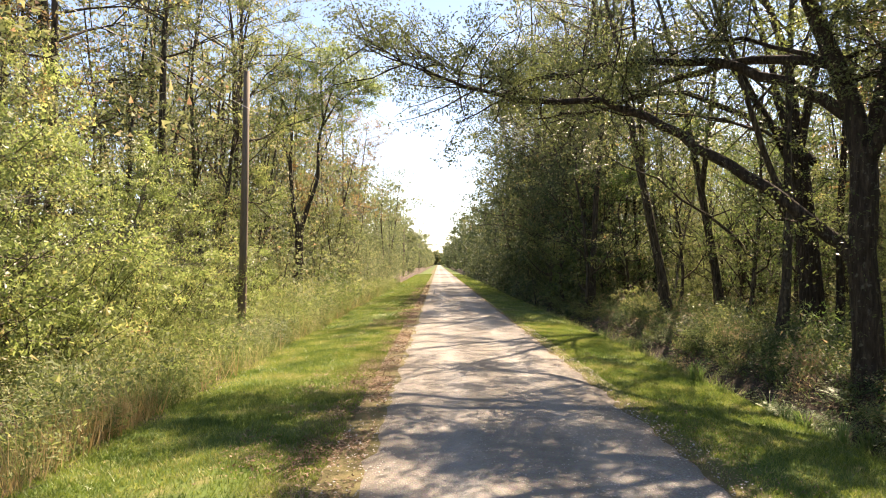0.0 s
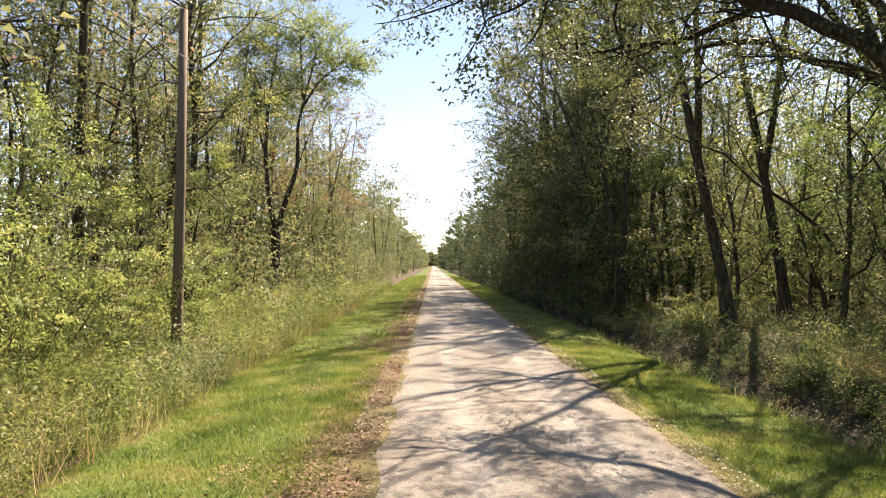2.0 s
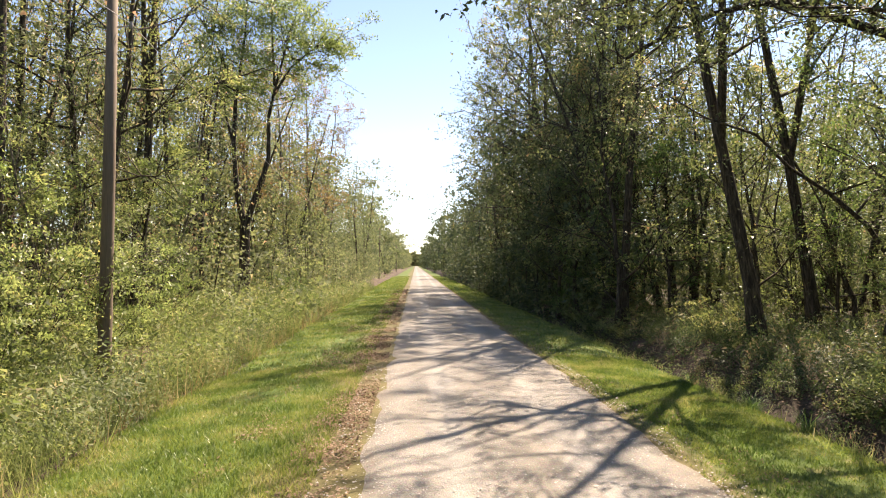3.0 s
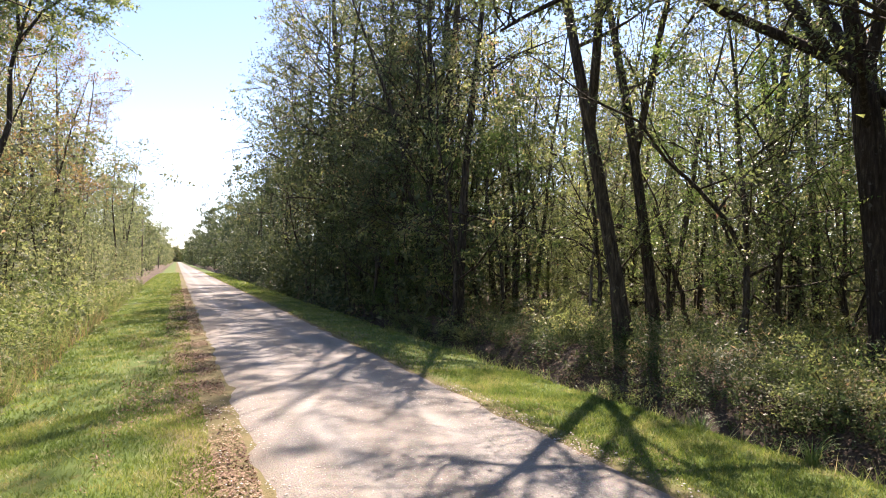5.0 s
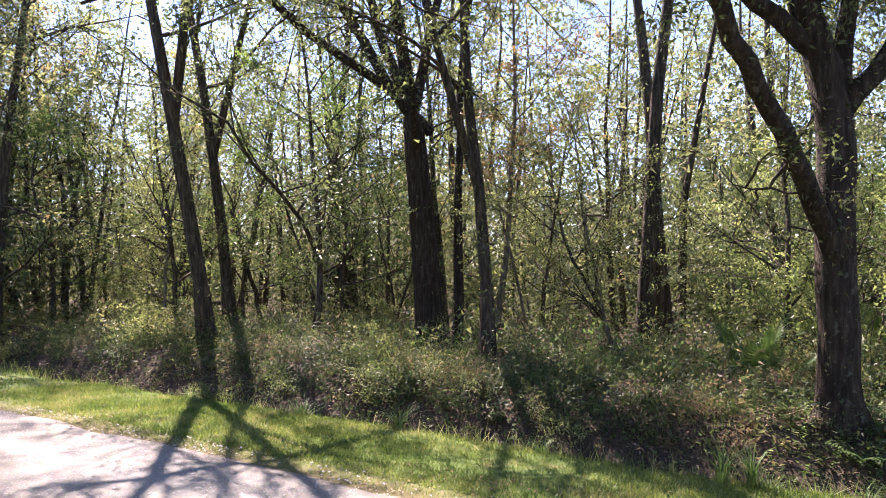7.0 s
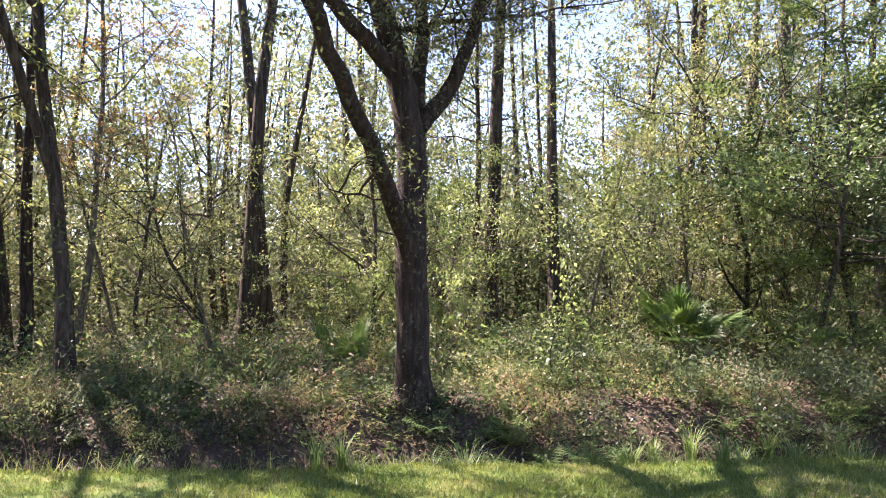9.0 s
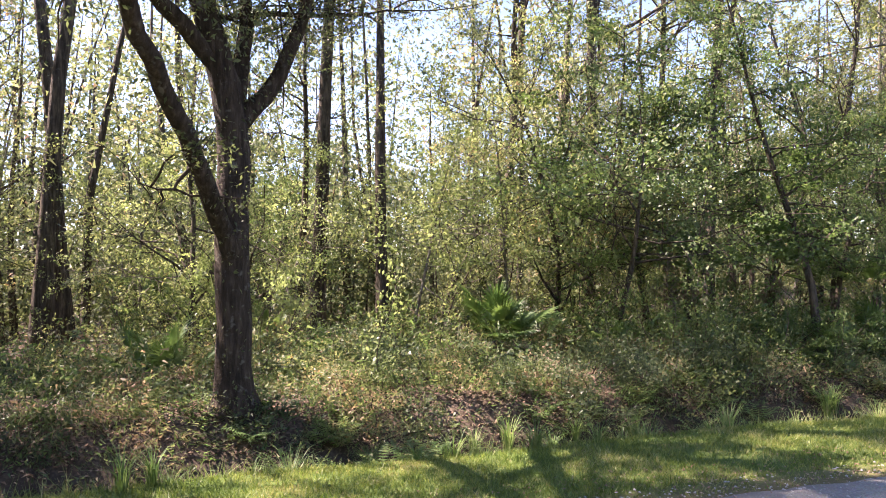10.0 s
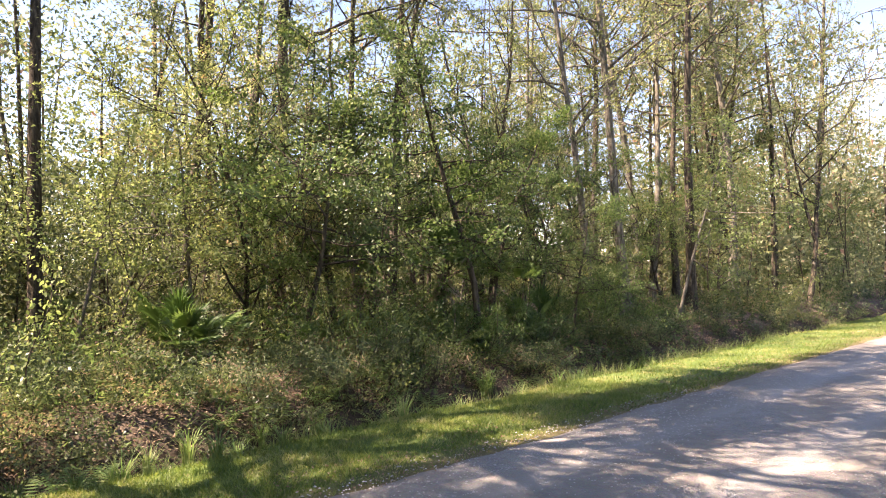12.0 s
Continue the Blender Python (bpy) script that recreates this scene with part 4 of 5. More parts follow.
def build_big():
    """A stout dark tree that splits into several upright limbs."""
    rng = np.random.default_rng(78)
    top = new("oak_tree")
    x0, y0 = 12.6, 22.6
    top.location = (x0, y0, gz(x0, y0))
    t, b, places = Tubes(), Tubes(), []
    stem = bent(rng, (0, 0, -0.3), (-0.02, 0, 1), 6.6, 6, 0.03, 0.05)
    t.add(stem, (0.55, 0.40, 0.37, 0.35, 0.33, 0.31, 0.26), 12)
    for way, ln, r in [((-0.9, 0.5, 1.0), 9, 0.16), ((-0.5, 0.5, 1.6), 9, 0.17), ((0.05, 0.05, 1), 11, 0.2), ((0.35, -0.4, 1.5), 10, 0.16), ((-1.2, -0.5, 0.8), 7, 0.11)]:
        p = bent(rng, stem[-1 if r > 0.15 else -2], way, ln, 8, 0.12, 0.08)
        t.add(p, np.linspace(r, 0.03, 9), 8)
        for k in range(12):
            s = along(p, np.array([rng.uniform(0.25, 1)]))[0]
            br = bent(rng, s, rng.normal(size=3) * (1, 1, 0.6), rng.uniform(1.0, 2.6), 5, 0.2, 0.04)
            b.add(br, np.linspace(0.03, 0.006, 6), 4)
            places += twigs(rng, b, br, 0.015, 5, 0.9, 32, 0.18)
    z0 = top.location.z
    p = along(np.array([(12.6, 22.6, 5.8), (12.1, 23.6, 7.0), (11.5, 24.3, 7.6), (10.3, 25.0, 8.3), (9.1, 25.1, 8.8), (7.95, 25.1, 8.75), (6.9, 25.0, 8.45), (5.75, 24.9, 7.9), (4.9, 24.9, 7.4), (4.3, 24.9, 7.0)]) - np.array([x0, y0, z0]), np.linspace(0, 1, 28))
    t.add(p, np.linspace(0.15, 0.03, 28), 8)
    for k in range(22):
        s = along(p, np.array([rng.uniform(0.35, 1)]))[0]
        br = bent(rng, s, rng.normal(size=3) * (1, 1, 0.6) + (-0.3, 0, 0.3), rng.uniform(0.8, 2.0), 5, 0.2, 0.04)
        b.add(br, np.linspace(0.025, 0.006, 6), 4)
        places += twigs(rng, b, br, 0.012, 4, 0.8, 26, 0.18)
    second = bent(rng, (0.5, -0.5, -0.3), (0.06, -0.04, 1), 12, 8, 0.05, 0.05)
    t.add(second, np.linspace(0.16, 0.04, 9), 8)
    mesh_object("trunk", t.mesh("trunk"), M_BARK_OAK, top)
    tagged(mesh_object("branching", b.mesh("branching"), M_BARK_OAK, top), kind="stuff")
    v, f = leaf_shapes(rng, np.concatenate(places), 0.11, 0.45, 0.3)
    mesh_object("crown", fast_mesh("crown", v, f), M_LEAF, top)
    tagged(top, "stout dark tree split into several upright limbs", "tree")


build_big()


def build_forked():
    """The tall V-forked tree with a light crown."""
    rng = np.random.default_rng(79)
    top = new("forked_tree")
    x0, y0 = -10.15, 47.0
    top.location = (x0, y0, gz(x0, y0))
    t, b, places = Tubes(), Tubes(), []
    stem = np.array([(0, 0, -0.3), (0.02, 0, 2.2), (0, 0, 4.6)])
    t.add(stem, (0.38, 0.30, 0.29), 9)
    arms = [np.array([(0, 0, 4.4), (-0.5, 0, 6.5), (-0.75, 0.1, 9.0), (-0.7, 0.2, 12.0), (-0.3, 0.3, 15.0), (-0.2, 0.4, 17.5)]),
            np.array([(0, 0, 4.4), (0.55, 0, 6.2), (1.25, 0, 8.2), (1.2, 0.1, 11.0), (1.8, 0.1, 13.5), (2.4, 0.2, 16.0)]),
            np.array([(-0.72, 0.1, 9.0), (-1.3, 0.2, 11.0), (-1.6, 0.4, 13.5)]),
            np.array([(1.45, 0.1, 12.0), (2.4, 0.1, 13.6), (3.9, 0.2, 15.0)]),
            np.array([(-0.7, 0.2, 12.0), (-1.6, 0.1, 14.4), (-2.8, 0.2, 16.4)]), np.array([(1.5, 0.1, 12.6), (1.2, 0.8, 15.0), (1.0, 1.2, 18.0)])]
    for p in arms:
        p = along(p, np.linspace(0, 1, 13))
        t.add(p, np.linspace(0.19 if p[0][2] < 5 else 0.09, 0.03, 13), 8)
        for k in range(22):
            s = along(p, np.array([rng.uniform(0.6, 1)]))[0]
            br = bent(rng, s, rng.normal(size=3) * (1, 1, 0.5) + (0.25, -0.1, 0.3), rng.uniform(1.2, 4.2), 5, 0.2, 0.05)
            b.add(br, np.linspace(0.025, 0.006, 6), 4)
            places += twigs(rng, b, br, 0.015, 6, 1.2, 36, 0.24)
    mesh_object("trunk", t.mesh("trunk"), M_BARK, top)
    tagged(mesh_object("branching", b.mesh("branching"), M_BARK, top), kind="stuff")
    v, f = leaf_shapes(rng, np.concatenate(places), 0.15, 0.55, 0.3)
    mesh_object("crown", fast_mesh("crown", v, f), M_LEAF_BRIGHT, top)
    tagged(top, "slender V-forked tree with a light airy crown", "tree")


build_forked()


# ---------------------------------------------------------------- poles and wire
def build_pole(x, y, height):
    top = new("utility_pole")
    top.location = (x, y, gz(x, y) - 0.2)
    t = Tubes()
    t.add([(0, 0, 0), (0.01, 0, height * 0.5), (0, 0, height - 0.02), (0, 0, height)], (0.155, 0.135, 0.11, 0.001), 14)
    mesh_object("post", t.mesh("post"), M_POLE, top)
    pin = Tubes()
    pin.add([(-0.1, 0, height - 1.65), (0.42, 0, height - 1.6)], (0.014, 0.014), 6)
    pin.add([(0.42, 0, height - 1.66), (0.42, 0, height - 1.6), (0.42, 0, height - 1.5)], (0.02, 0.045, 0.03), 8)
    mesh_object("bracket", pin.mesh("bracket"), M_WIRE, top, "small metal wire bracket")
    tagged(top, "weathered round wooden utility pole without crossarms", "utility pole", "poles along the track")


def build_vine(x, y, height, leaves, mat, label):
    """A climber wound round a pole or stem."""
    rng = np.random.default_rng(int(height * 100))
    top = new("climbing_vine")
    top.location = (x, y, gz(x, y))
    t, z = Tubes(), np.linspace(-0.1, height, 40)
    line = np.stack([0.17 * np.cos(z * 2.4), 0.17 * np.sin(z * 2.4), z], 1)
    t.add(line, np.linspace(0.015, 0.005, 40), 5)
    mesh_object("stem", t.mesh("stem"), M_BARK, top)
    f = rng.uniform(0, 1, leaves) ** 1.4
    p = along(line, f) + rng.normal(size=(leaves, 3)) * np.stack([0.22 * (1.15 - f)] * 2 + [0.12 + 0 * f], 1)
    v, fc = leaf_shapes(rng, p, 0.085, 0.6, 0.3, fine=True)
    mesh_object("foliage", fast_mesh("foliage", v, fc), mat, top)
    tagged(top, label, "vine", "climbing vines")


POLES = [(-6.5, -88.0), (-7.25, 24.2), (-8.0, 136.0), (-8.8, 248.0)]
for px, py in POLES:
    build_pole(px, py, 9.9)
for (xa, ya), (xb, yb) in zip(POLES, POLES[1:]):
    t = Tubes()
    s = np.linspace(0, 1, 40)
    za, zb = gz(xa, ya) + 8.15, gz(xb, yb) + 8.15
    pts = np.stack([xa + 0.42 + (xb - xa) * s, ya + (yb - ya) * s, za + (zb - za) * s - 4 * 2.3 * s * (1 - s)], 1)
    t.add(pts, np.full(40, 0.008), 5)
    tagged(mesh_object("overhead_wire", t.mesh("overhead_wire"), M_WIRE), "thin overhead wire sagging between wooden poles", "wire")


build_vine(-7.25, 24.2, 4.2, 900, M_LEAF_BRIGHT, "yellow-green vine climbing the foot of the pole")
build_vine(8.9, 10.6, 4.4, 620, M_LEAF_BRIGHT, "pale sunlit vine hanging on a thin stem")
build_vine(10.5, 9.0, 5.0, 600, M_LEAF_PALE, "pale sunlit vine hanging on a thin stem")


# ---------------------------------------------------------------- grass, weeds, litter
def field(count, u0, u1, y0, y1, patch=0.0, scale=0.6):
    """Random places on the ground of a stretch, thinned in patches."""
    u, y = rng.uniform(u0, u1, count), rng.uniform(y0, y1, count)
    pts = []
    for a, c in zip(u, y):
        x = a - 0.007 * c
        if patch and noise.noise((x * scale, c * scale, 2.2)) < rng.uniform(-1, 1) * 0.35 + patch - 0.5:
            continue
        pts.append((x, c, gz(x, c)))
    return np.array(pts)


def stuff(name, v, f, mat, label, category):
    return tagged(mesh_object(name, fast_mesh(name, v, f), mat), label, category, kind="stuff")


def join(chunks):
    n, vs, fs = 0, [], []
    for v, f in chunks:
        vs.append(v)
        fs.append(f + n)
        n += len(v)
    return np.concatenate(vs), np.concatenate(fs)


def pebbles(count, u0, u1, y0, y1, size):
    """Loose stones: small uneven octahedra."""
    p = field(count, u0, u1, y0, y1, 0.35, 1.3)
    p[:, 2] += 0.03
    n = len(p)
    base = np.array([(1, 0, 0), (-1, 0, 0), (0, 1, 0), (0, -1, 0), (0, 0, 0.7), (0, 0, -0.7)], float)
    v = p[:, None] + base[None] * size * rng.uniform(0.5, 1.4, (n, 1, 1)) * rng.uniform(0.6, 1.3, (n, 6, 1))
    tri = np.array([(0, 2, 4), (2, 1, 4), (1, 3, 4), (3, 0, 4)])
    return v.reshape(-1, 3), (np.arange(n)[:, None, None] * 6 + tri[None]).reshape(-1, 3)


stuff("gravel", *join([pebbles(7000, -0.8, 3.0, 5, 24, 0.011), pebbles(3500, 1.6, 3.3, 2, 24, 0.014), pebbles(1500, -1.2, -0.5, 5, 24, 0.013), pebbles(1500, 1.5, 2.8, -6, 8, 0.013)]),
      M_STONE, "loose pale stones on the crushed-stone track", "gravel")
near = [blade_tris(rng, field(c, u0, u1, y0, y1, 0.08), h, w, 0.55) for c, u0, u1, y0, y1, h, w in [
    (110000, -4.5, -1.2, 4, 24, 0.055, 0.012), (30000, -4.5, -1.2, 24, 60, 0.06, 0.025),
    (9000, 2.95, 3.4, -6, 26, 0.035, 0.012), (110000, 3.3, 5.9, 2, 26, 0.055, 0.012), (16000, 3.0, 5.9, 26, 60, 0.06, 0.025), (24000, 3.0, 5.9, -26, 2, 0.05, 0.018), (9000, -4.5, -1.2, -16, 4, 0.05, 0.02),
    (10000, -4.8, -1.2, 60, 140, 0.14, 0.06), (9000, 3.0, 6.0, 60, 140, 0.14, 0.06)]]
stuff("grass", *join(near), M_GRASS, "short mown grass on both road verges", "grass")


def weeds(count, u0, u1, y0, y1, height, leaf, leaves=22, patch=0.45):
    """Leafy plants of uneven height that stand in clumps, with bare gaps between."""
    roots = field(count, u0, u1, y0, y1, patch, 0.7)
    n = len(roots)
    h = height * rng.uniform(0.35, 1.5, (n, 1)) ** 1.2
    lean = rng.normal(size=(n, 2)) * 0.18
    chunks = []
    for _ in range(leaves):
        t = rng.uniform(0.08, 1.0, (n, 1))
        a = rng.uniform(0, 2 * np.pi, n)
        r = (0.06 + 0.30 * h * t * rng.uniform(0.2, 1.0, (n, 1)))
        chunks.append(roots + np.concatenate([lean * h * t + np.stack([np.cos(a), np.sin(a)], 1) * r, t * h], 1))
    return leaf_shapes(rng, np.concatenate(chunks), leaf * 1.16, 0.37, -0.05)


stuff("weeds", *join([weeds(6800, -9.2, -4.3, 5.5, 34, 0.75, 0.066, 29, 0.34), weeds(500, -9, -4.7, 7, 34, 1.0, 0.12, 26, 0.3), weeds(3000, -9.2, -4.5, 34, 75, 0.9, 0.15, 22, 0.3), weeds(1100, -10.5, -4.6, -30, 5.5, 0.8, 0.14, 18, 0.3)]),
      M_WEED, "rank green weeds filling the sunlit roadside ditch", "weeds")
stuff("bank_weeds", *join([weeds(900, 5.7, 6.6, -10, 34, 0.25, 0.06, 16), weeds(900, 7.1, 7.8, -10, 34, 0.2, 0.06, 16, 0.25), weeds(2700, 7.75, 10.8, -10, 13, 0.3, 0.07, 22, 0.2), weeds(3000, 7.7, 10.4, 13, 34, 0.36, 0.068, 24, 0.15), weeds(3300, 9.8, 17, -14, 34, 0.62, 0.09, 21, 0.4), weeds(800, 7.8, 12.5, -8, 30, 0.7, 0.1, 17, 0.15), weeds(1300, 6.8, 12, 34, 75, 0.7, 0.15), weeds(1800, 7.2, 14, -45, -10, 0.6, 0.12, 22, 0.3)]),
      M_BANK, "leafy weeds and seedlings on the wooded ditch bank", "weeds")
stuff("seedlings", *join([weeds(1400, 7.6, 10.5, -8, 18, 0.22, 0.08, 11, 0.3), weeds(700, 5.9, 6.5, -8, 30, 0.16, 0.06, 10, 0.3), weeds(500, 9.5, 14, -8, 22, 0.8, 0.11, 18, 0.3)]),
      M_TUFT, "bright green seedlings and low plants on the bank", "weeds")
tall = [blade_tris(rng, field(c, u0, u1, y0, y1, 0.4, 0.4), h, w, 0.42) for c, u0, u1, y0, y1, h, w in [
    (20000, -8.4, -4.2, 5, 34, 0.65, 0.008), (7000, -8.2, -4.3, 34, 80, 0.8, 0.03), (9000, 5.35, 6.3, -14, 36, 0.26, 0.012)]]
stuff("tall_grass", *join(tall), M_WEED, "tall unmown grass along the ditches", "grass")
dry = [blade_tris(rng, field(c, u0, u1, y0, y1, 0.5, 0.5), h, w, 0.25) for c, u0, u1, y0, y1, h, w in [
    (3500, -6.2, -4.25, 5, 10.5, 0.6, 0.012), (6000, -7.4, -4.2, 10, 50, 0.7, 0.014)]]
stuff("dry_grass", *join(dry), M_STRAW, "dry straw-coloured grass at the verge", "grass")


def litter(count, u0, u1, y0, y1, size, patch):
    p = field(count, u0, u1, y0, y1, patch, 0.8)
    p[:, 2] += rng.uniform(0.005, 0.04, len(p))
    return leaf_shapes(rng, p, size * 1.2, 0.65, 0.0, 0.35, True)


stuff("leaf_litter", *join([litter(26000, -1.6, -0.8, 4, 34, 0.034, 0.42), litter(24000, -2.5, -1.0, 4, 34, 0.034, 0.62), litter(7000, -1.9, -0.8, 34, 70, 0.06, 0.4), litter(12000, 2.8, 4.0, -12, 34, 0.026, 0.5), litter(9000, 7.5, 13, 14, 32, 0.07, 0.3), litter(40000, 7.6, 13, -12, 14, 0.05, 0.2), litter(9000, 13, 19, -14, 32, 0.09, 0.3)]),
      M_LITTER, "fallen brown leaves along the track and under trees", "leaf litter")


# ---------------------------------------------------------------- palmettos, ferns, tufts, dead wood
def fan_mesh(seed, stalk, blade):
    """One fan leaf: a stalk and a half-wheel of narrow folded blades."""
    rng = np.random.default_rng(seed)
    v, f = [], []
    n = 24
    tilt = rng.uniform(0.5, 1.1)
    hub = np.array([stalk * 0.75, 0, stalk * 0.75])
    v += [hub, (0, -0.014, 0), hub * 0.5 + (0.02, 0, -0.01), (0, 0.014, 0)]
    f.append((0, 1, 2, 3))
    for k in range(n):
        a = (k / (n - 1) - 0.5) * 3.9
        ln = blade * (0.75 + 0.25 * math.cos(a)) * rng.uniform(0.9, 1.08)
        d = np.array([math.cos(a) * 0.85, math.sin(a), math.cos(a) * tilt + 0.15])
        side = np.array([-math.sin(a), math.cos(a), 0.0]) * 0.021 * blade / 0.6
        mid, end = hub + d * ln * 0.48, hub + d * ln + np.array([0, 0, -0.22 * ln * rng.uniform(0.5, 1.3)])
        i = len(v)
        v += [mid - side, end, mid + side + (0, 0, 0.03)]
        f.append((0, i, i + 1, i + 2))
    return fast_mesh("frond", np.array(v), np.array(f))


FANS = [fan_mesh(60 + k, 0.55 + 0.12 * k, 0.55 + 0.04 * k) for k in range(4)]
DEAD_FANS = [fan_mesh(70 + k, 0.4 + 0.1 * k, 0.5) for k in range(2)]


def build_palmetto(x, y, scale, fronds, lift=0.0):
    top = new("palmetto")
    top.matrix_basis = pose(x, y, gz(x, y)) @ Matrix.Scale(scale, 4)
    if lift:
        t = Tubes()
        t.add([(0, 0, -0.1), (0.05, 0, lift * 0.5), (0, 0.03, lift)], (0.14, 0.11, 0.13), 9)
        mesh_object("trunk", t.mesh("trunk"), M_BARK, top)
    for k in range(fronds):
        ob = mesh_object("frond", FANS[k % 4], M_PALM, top)
        ob.matrix_basis = pose(0, 0, lift, 0, rng.uniform(-48, 30), k * 137.5 + rng.uniform(-15, 15)) @ Matrix.Scale(rng.uniform(0.8, 1.15), 4)
    for k in range(9 if lift > 1 else 3):
        ob = mesh_object("dead_frond", DEAD_FANS[k % 2], M_DEAD_FROND, top, "withered brown frond")
        ob.matrix_basis = pose(0, 0, lift * rng.uniform(0.8, 1.0) + 0.05, 0, rng.uniform(75, 125) if lift > 0.6 else rng.uniform(45, 62), k * 97 + rng.uniform(-20, 20)) @ Matrix.Scale(rng.uniform(0.7, 1.0), 4)
    tagged(top, "green palmetto with stiff fan-shaped fronds" if lift < 0.5 else "short-trunked cabbage palm with fan-shaped fronds", "palmetto", "palmettos in the undergrowth")


for x, y, sc, n, lift in [(11.0, 7.7, 0.92, 26, 0.5), (11.7, 6.9, 0.8, 14, 0.3), (10.4, 14.3, 0.8, 12, 0), (11.2, 14.9, 0.75, 9, 0), (17.0, 15.0, 1.1, 10, 0.8), (10.2, -2.6, 1.0, 11, 0), (9.9, 1.3, 0.9, 9, 0),
                          (10.3, 5.2, 0.8, 8, 0), (10.7, 0.8, 0.95, 16, 1.9), (12.2, -2.2, 0.95, 14, 1.6), (10.2, -1.9, 0.85, 12, 1.5), (11.4, 2.6, 0.85, 12, 2.2), (9.4, -1.0, 0.95, 12, 0), (9.1, 0.9, 0.85, 10, 0), (11.6, 11.2, 0.7, 7, 0), (15.5, 12.5, 0.9, 8, 0), (11.0, -6.0, 0.9, 9, 0)]:
    build_palmetto(x, y, sc, n, lift)


def blades(rng, n, height, reach, width):
    """Arching strap leaves from one root."""
    v, f = [], []
    for k in range(n):
        a, h, r = rng.uniform(0, 6.28), height * rng.uniform(0.6, 1.15), reach * rng.uniform(0.3, 1.1)
        out, side = np.array([math.cos(a), math.sin(a), 0]), np.array([-math.sin(a), math.cos(a), 0]) * width * 0.5
        root = out * rng.uniform(0, 0.07)
        for t0, t1 in ((0, 0.4), (0.4, 0.75), (0.75, 1.0)):
            p = [root + out * r * t * t + np.array([0, 0, h * (1.6 * t - 0.75 * t * t)]) for t in (t0, t1)]
            w = [1.0 - 0.9 * t for t in (t0, t1)]
            i = len(v)
            v += [p[0] - side * w[0], p[0] + side * w[0], p[1] + side * w[1], p[1] - side * w[1]]
            f.append((i, i + 1, i + 2, i + 3))
    return fast_mesh("grass_tuft", np.array(v), np.array(f))


TUFTS = [blades(np.random.default_rng(90 + k), 46, 0.42 + 0.07 * k, 0.42, 0.02) for k in range(4)]
for k, (x, y, sc) in enumerate([(5.85, 18.6, 1.0), (5.75, 14.2, 1.0), (5.8, 13.9, 0.8), (6.2, 6.15, 1.1), (6.15, 6.5, 1.0), (6.35, 4.75, 1.0), (6.5, 12.4, 1.2), (6.7, 12.9, 1.2), (6.4, 11.9, 1.0),
                                (6.1, 10.4, 1.1), (6.0, 9.3, 0.9), (6.15, 8.3, 0.9), (6.2, 7.5, 1.1), (6.0, 10.9, 0.8), (6.3, 3.2, 0.9), (6.4, 1.4, 0.9), (5.9, 16.4, 0.7), (6.0, 20.6, 0.9), (6.1, 23.5, 0.9), (7.3, 9.0, 1.1), (7.4, 6.8, 1.1)]
                               + [(rng.uniform(6.6, 7.5), rng.uniform(-4, 13), rng.uniform(0.7, 1.2)) for _ in range(26)] + [(rng.uniform(6.0, 6.4), rng.uniform(-6, 24), rng.uniform(0.4, 0.9)) for _ in range(24)]):
    ob = mesh_object("grass_tuft", TUFTS[k % 4], M_TUFT)
    ob.matrix_basis = pose(x - (0.42 if x < 6.6 else 0), y, gz(x - (0.42 if x < 6.6 else 0), y) - 0.02, 0, 0, k * 77) @ Matrix.Scale(sc, 4)
    tagged(ob, "bright green tuft of arching blades at the ditch edge", "grass tuft", "tufts along the ditch")


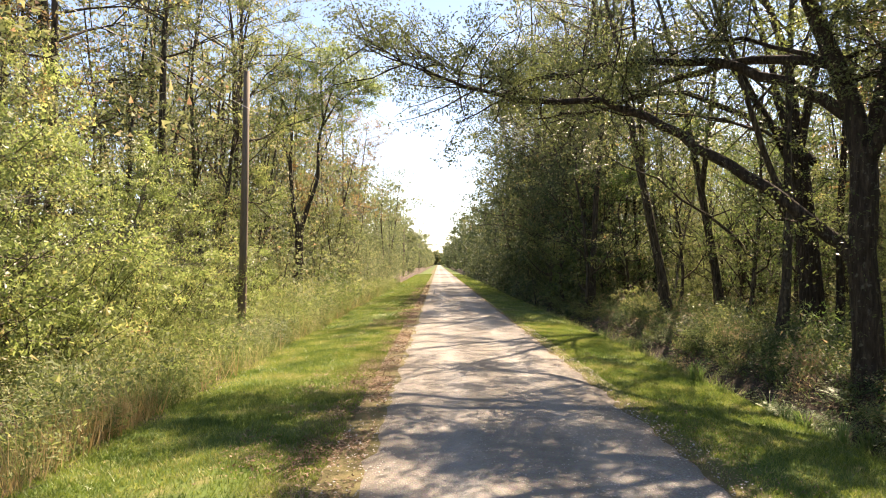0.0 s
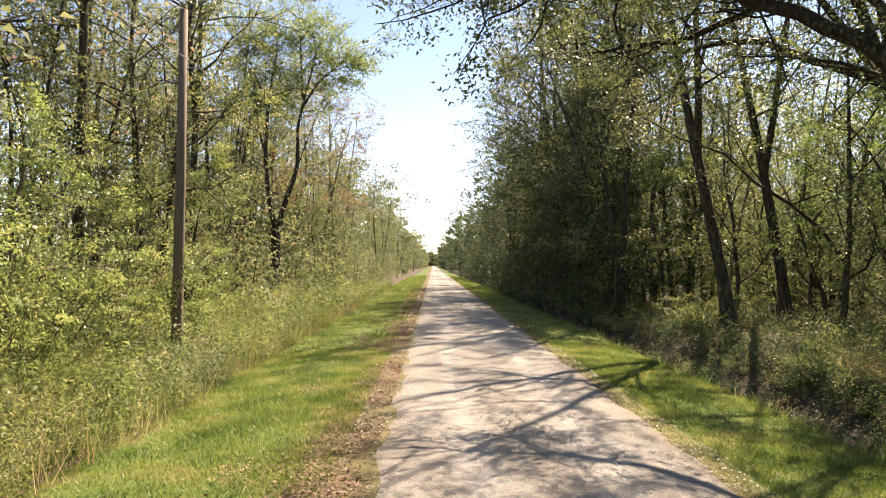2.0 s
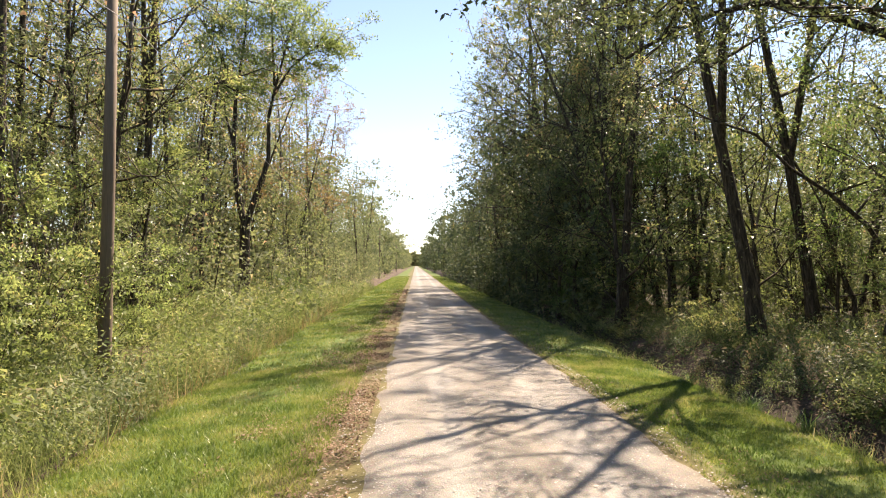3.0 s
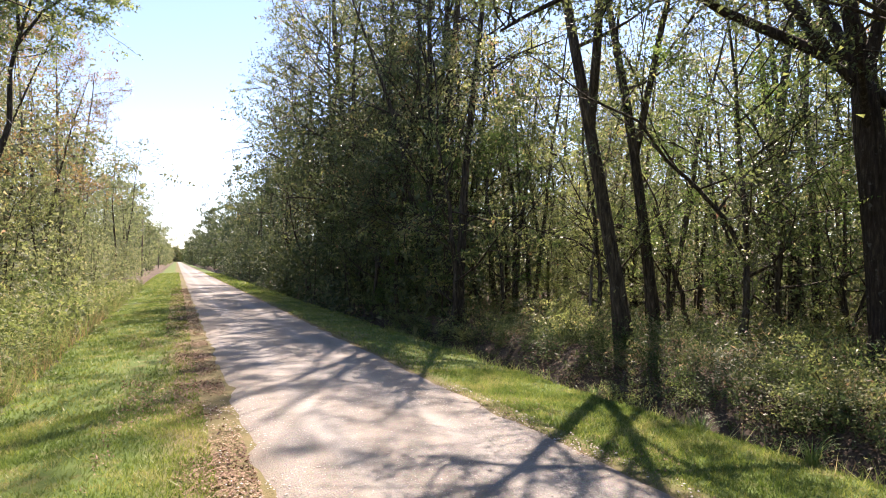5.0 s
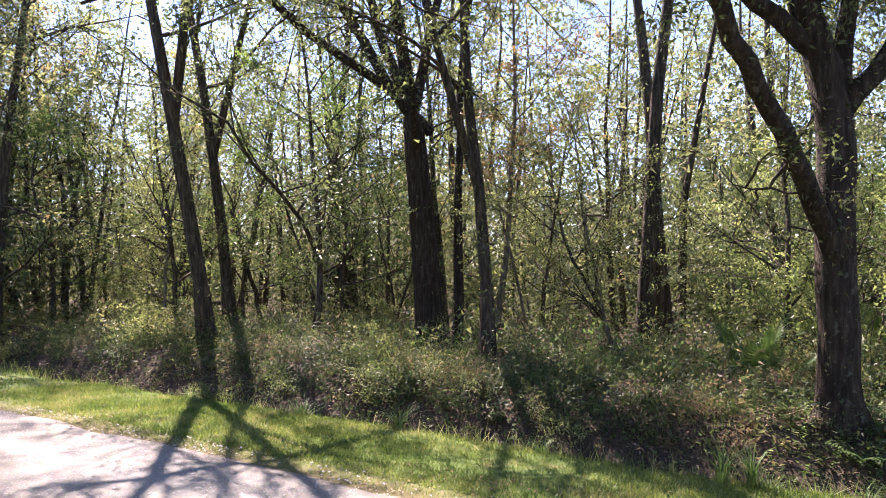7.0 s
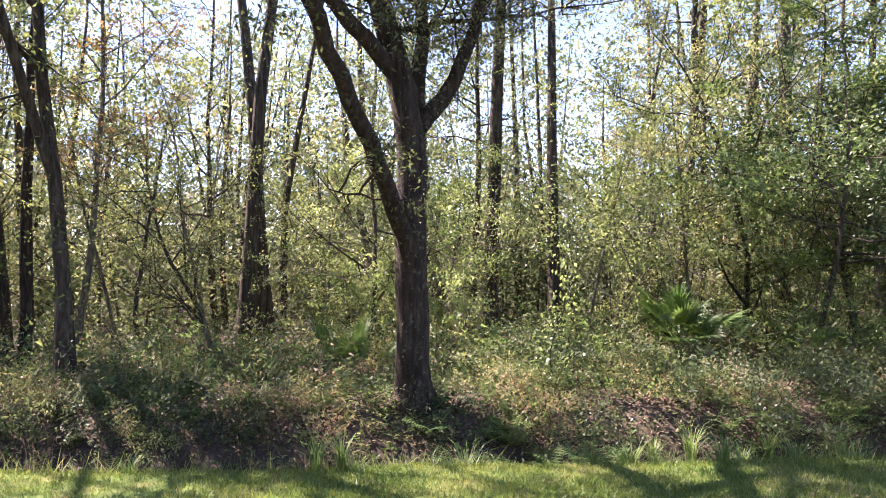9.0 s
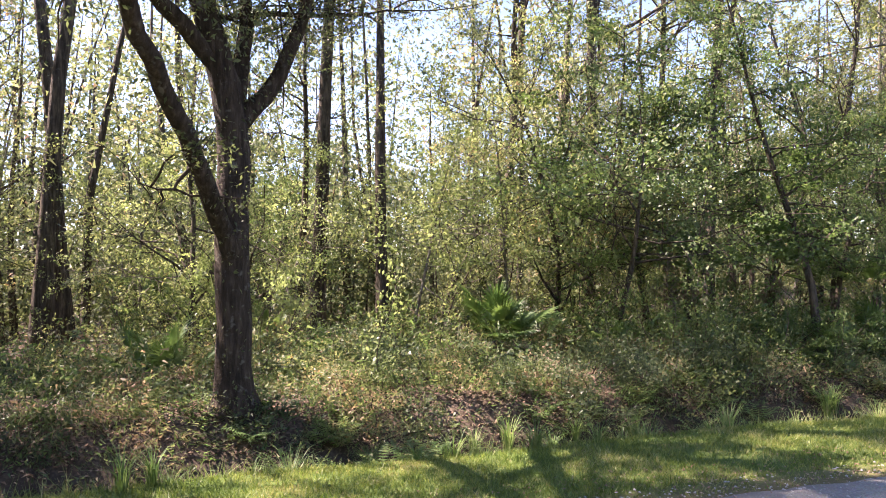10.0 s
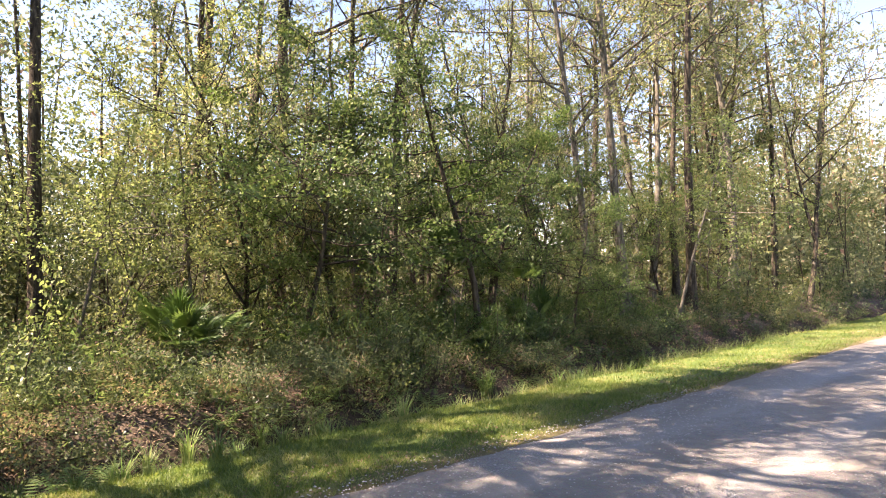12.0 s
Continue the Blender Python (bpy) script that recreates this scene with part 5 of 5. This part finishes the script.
def fern_frond(seed):
    """A feathered frond: a bent midrib with paired leaflets."""
    rng = np.random.default_rng(seed)
    v, f = [], []
    for k in range(12):
        t = (k + 1) / 13
        p = np.array([0.5 * t, 0, 0.48 * t - 0.3 * t * t])
        for sgn in (-1, 1):
            ln = 0.17 * math.sin(math.pi * (0.12 + 0.86 * t) ** 0.8) + 0.015
            e = p + np.array([0.05, sgn * ln, -0.02])
            i = len(v)
            v += [p, (p + e) / 2 + (0.014, 0, 0), e, (p + e) / 2 - (0.014, 0, 0)]
            f.append((i, i + 1, i + 2, i + 3))
    return fast_mesh("frond", np.array(v), np.array(f))


FERN = [fern_frond(1), fern_frond(2)]
for x, y, sc in [(5.75, 11.2, 1.0), (5.8, 10.7, 0.9), (5.6, 10.9, 1.0), (6.6, 9.9, 1.0), (6.9, 8.4, 0.9), (7.2, 10.3, 1.0), (7.6, 11.6, 0.9), (7.9, 7.6, 1.0)] + [(rng.uniform(6.7, 8.2), rng.uniform(1, 13), rng.uniform(0.7, 1.1)) for _ in range(26)]:
    top = new("fern")
    top.matrix_basis = pose(x, y, gz(x, y)) @ Matrix.Scale(sc, 4)
    for k in range(7):
        ob = mesh_object("frond", FERN[k % 2], M_TUFT, top)
        ob.matrix_basis = pose(0, 0, 0, 0, rng.uniform(-25, 5), k * 51 + rng.uniform(-12, 12))
    tagged(top, "small fern with feathery fronds on the ditch bank", "fern", "ferns on the bank")


def dead_wood(name, pts, r, label):
    pts = along(np.array(pts, float), np.linspace(0, 1, 9))
    o = Vector(pts[0])
    pts = pts - np.array(o) + np.random.default_rng(3).normal(size=(9, 3)) * r * 0.3
    t = Tubes()
    t.add(pts, np.linspace(r, r * 0.55, 9), 8)
    ob = mesh_object(name, t.mesh(name), M_BARK)
    ob.location = o
    tagged(ob, label, "dead wood")


dead_wood("fallen_log", [(15.6, 35.4, gz(15.6, 35.4) + 0.75), (18.0, 35.8, 0.6), (20.6, 36.3, gz(20.6, 36.3))], 0.11, "fallen grey trunk propped low among the trees")
dead_wood("leaning_snag", [(14.9, 31.2, gz(14.9, 31.2) - 0.1), (14.3, 31.3, 1.7), (13.4, 31.4, 4.2)], 0.10, "dead stem leaning against a live tree")
dead_wood("fallen_branch", [(8.4, 16.2, gz(8.4, 16.2)), (9.2, 16.9, 0.25), (10.2, 17.1, 0.5)], 0.035, "dead branch lying in the undergrowth")
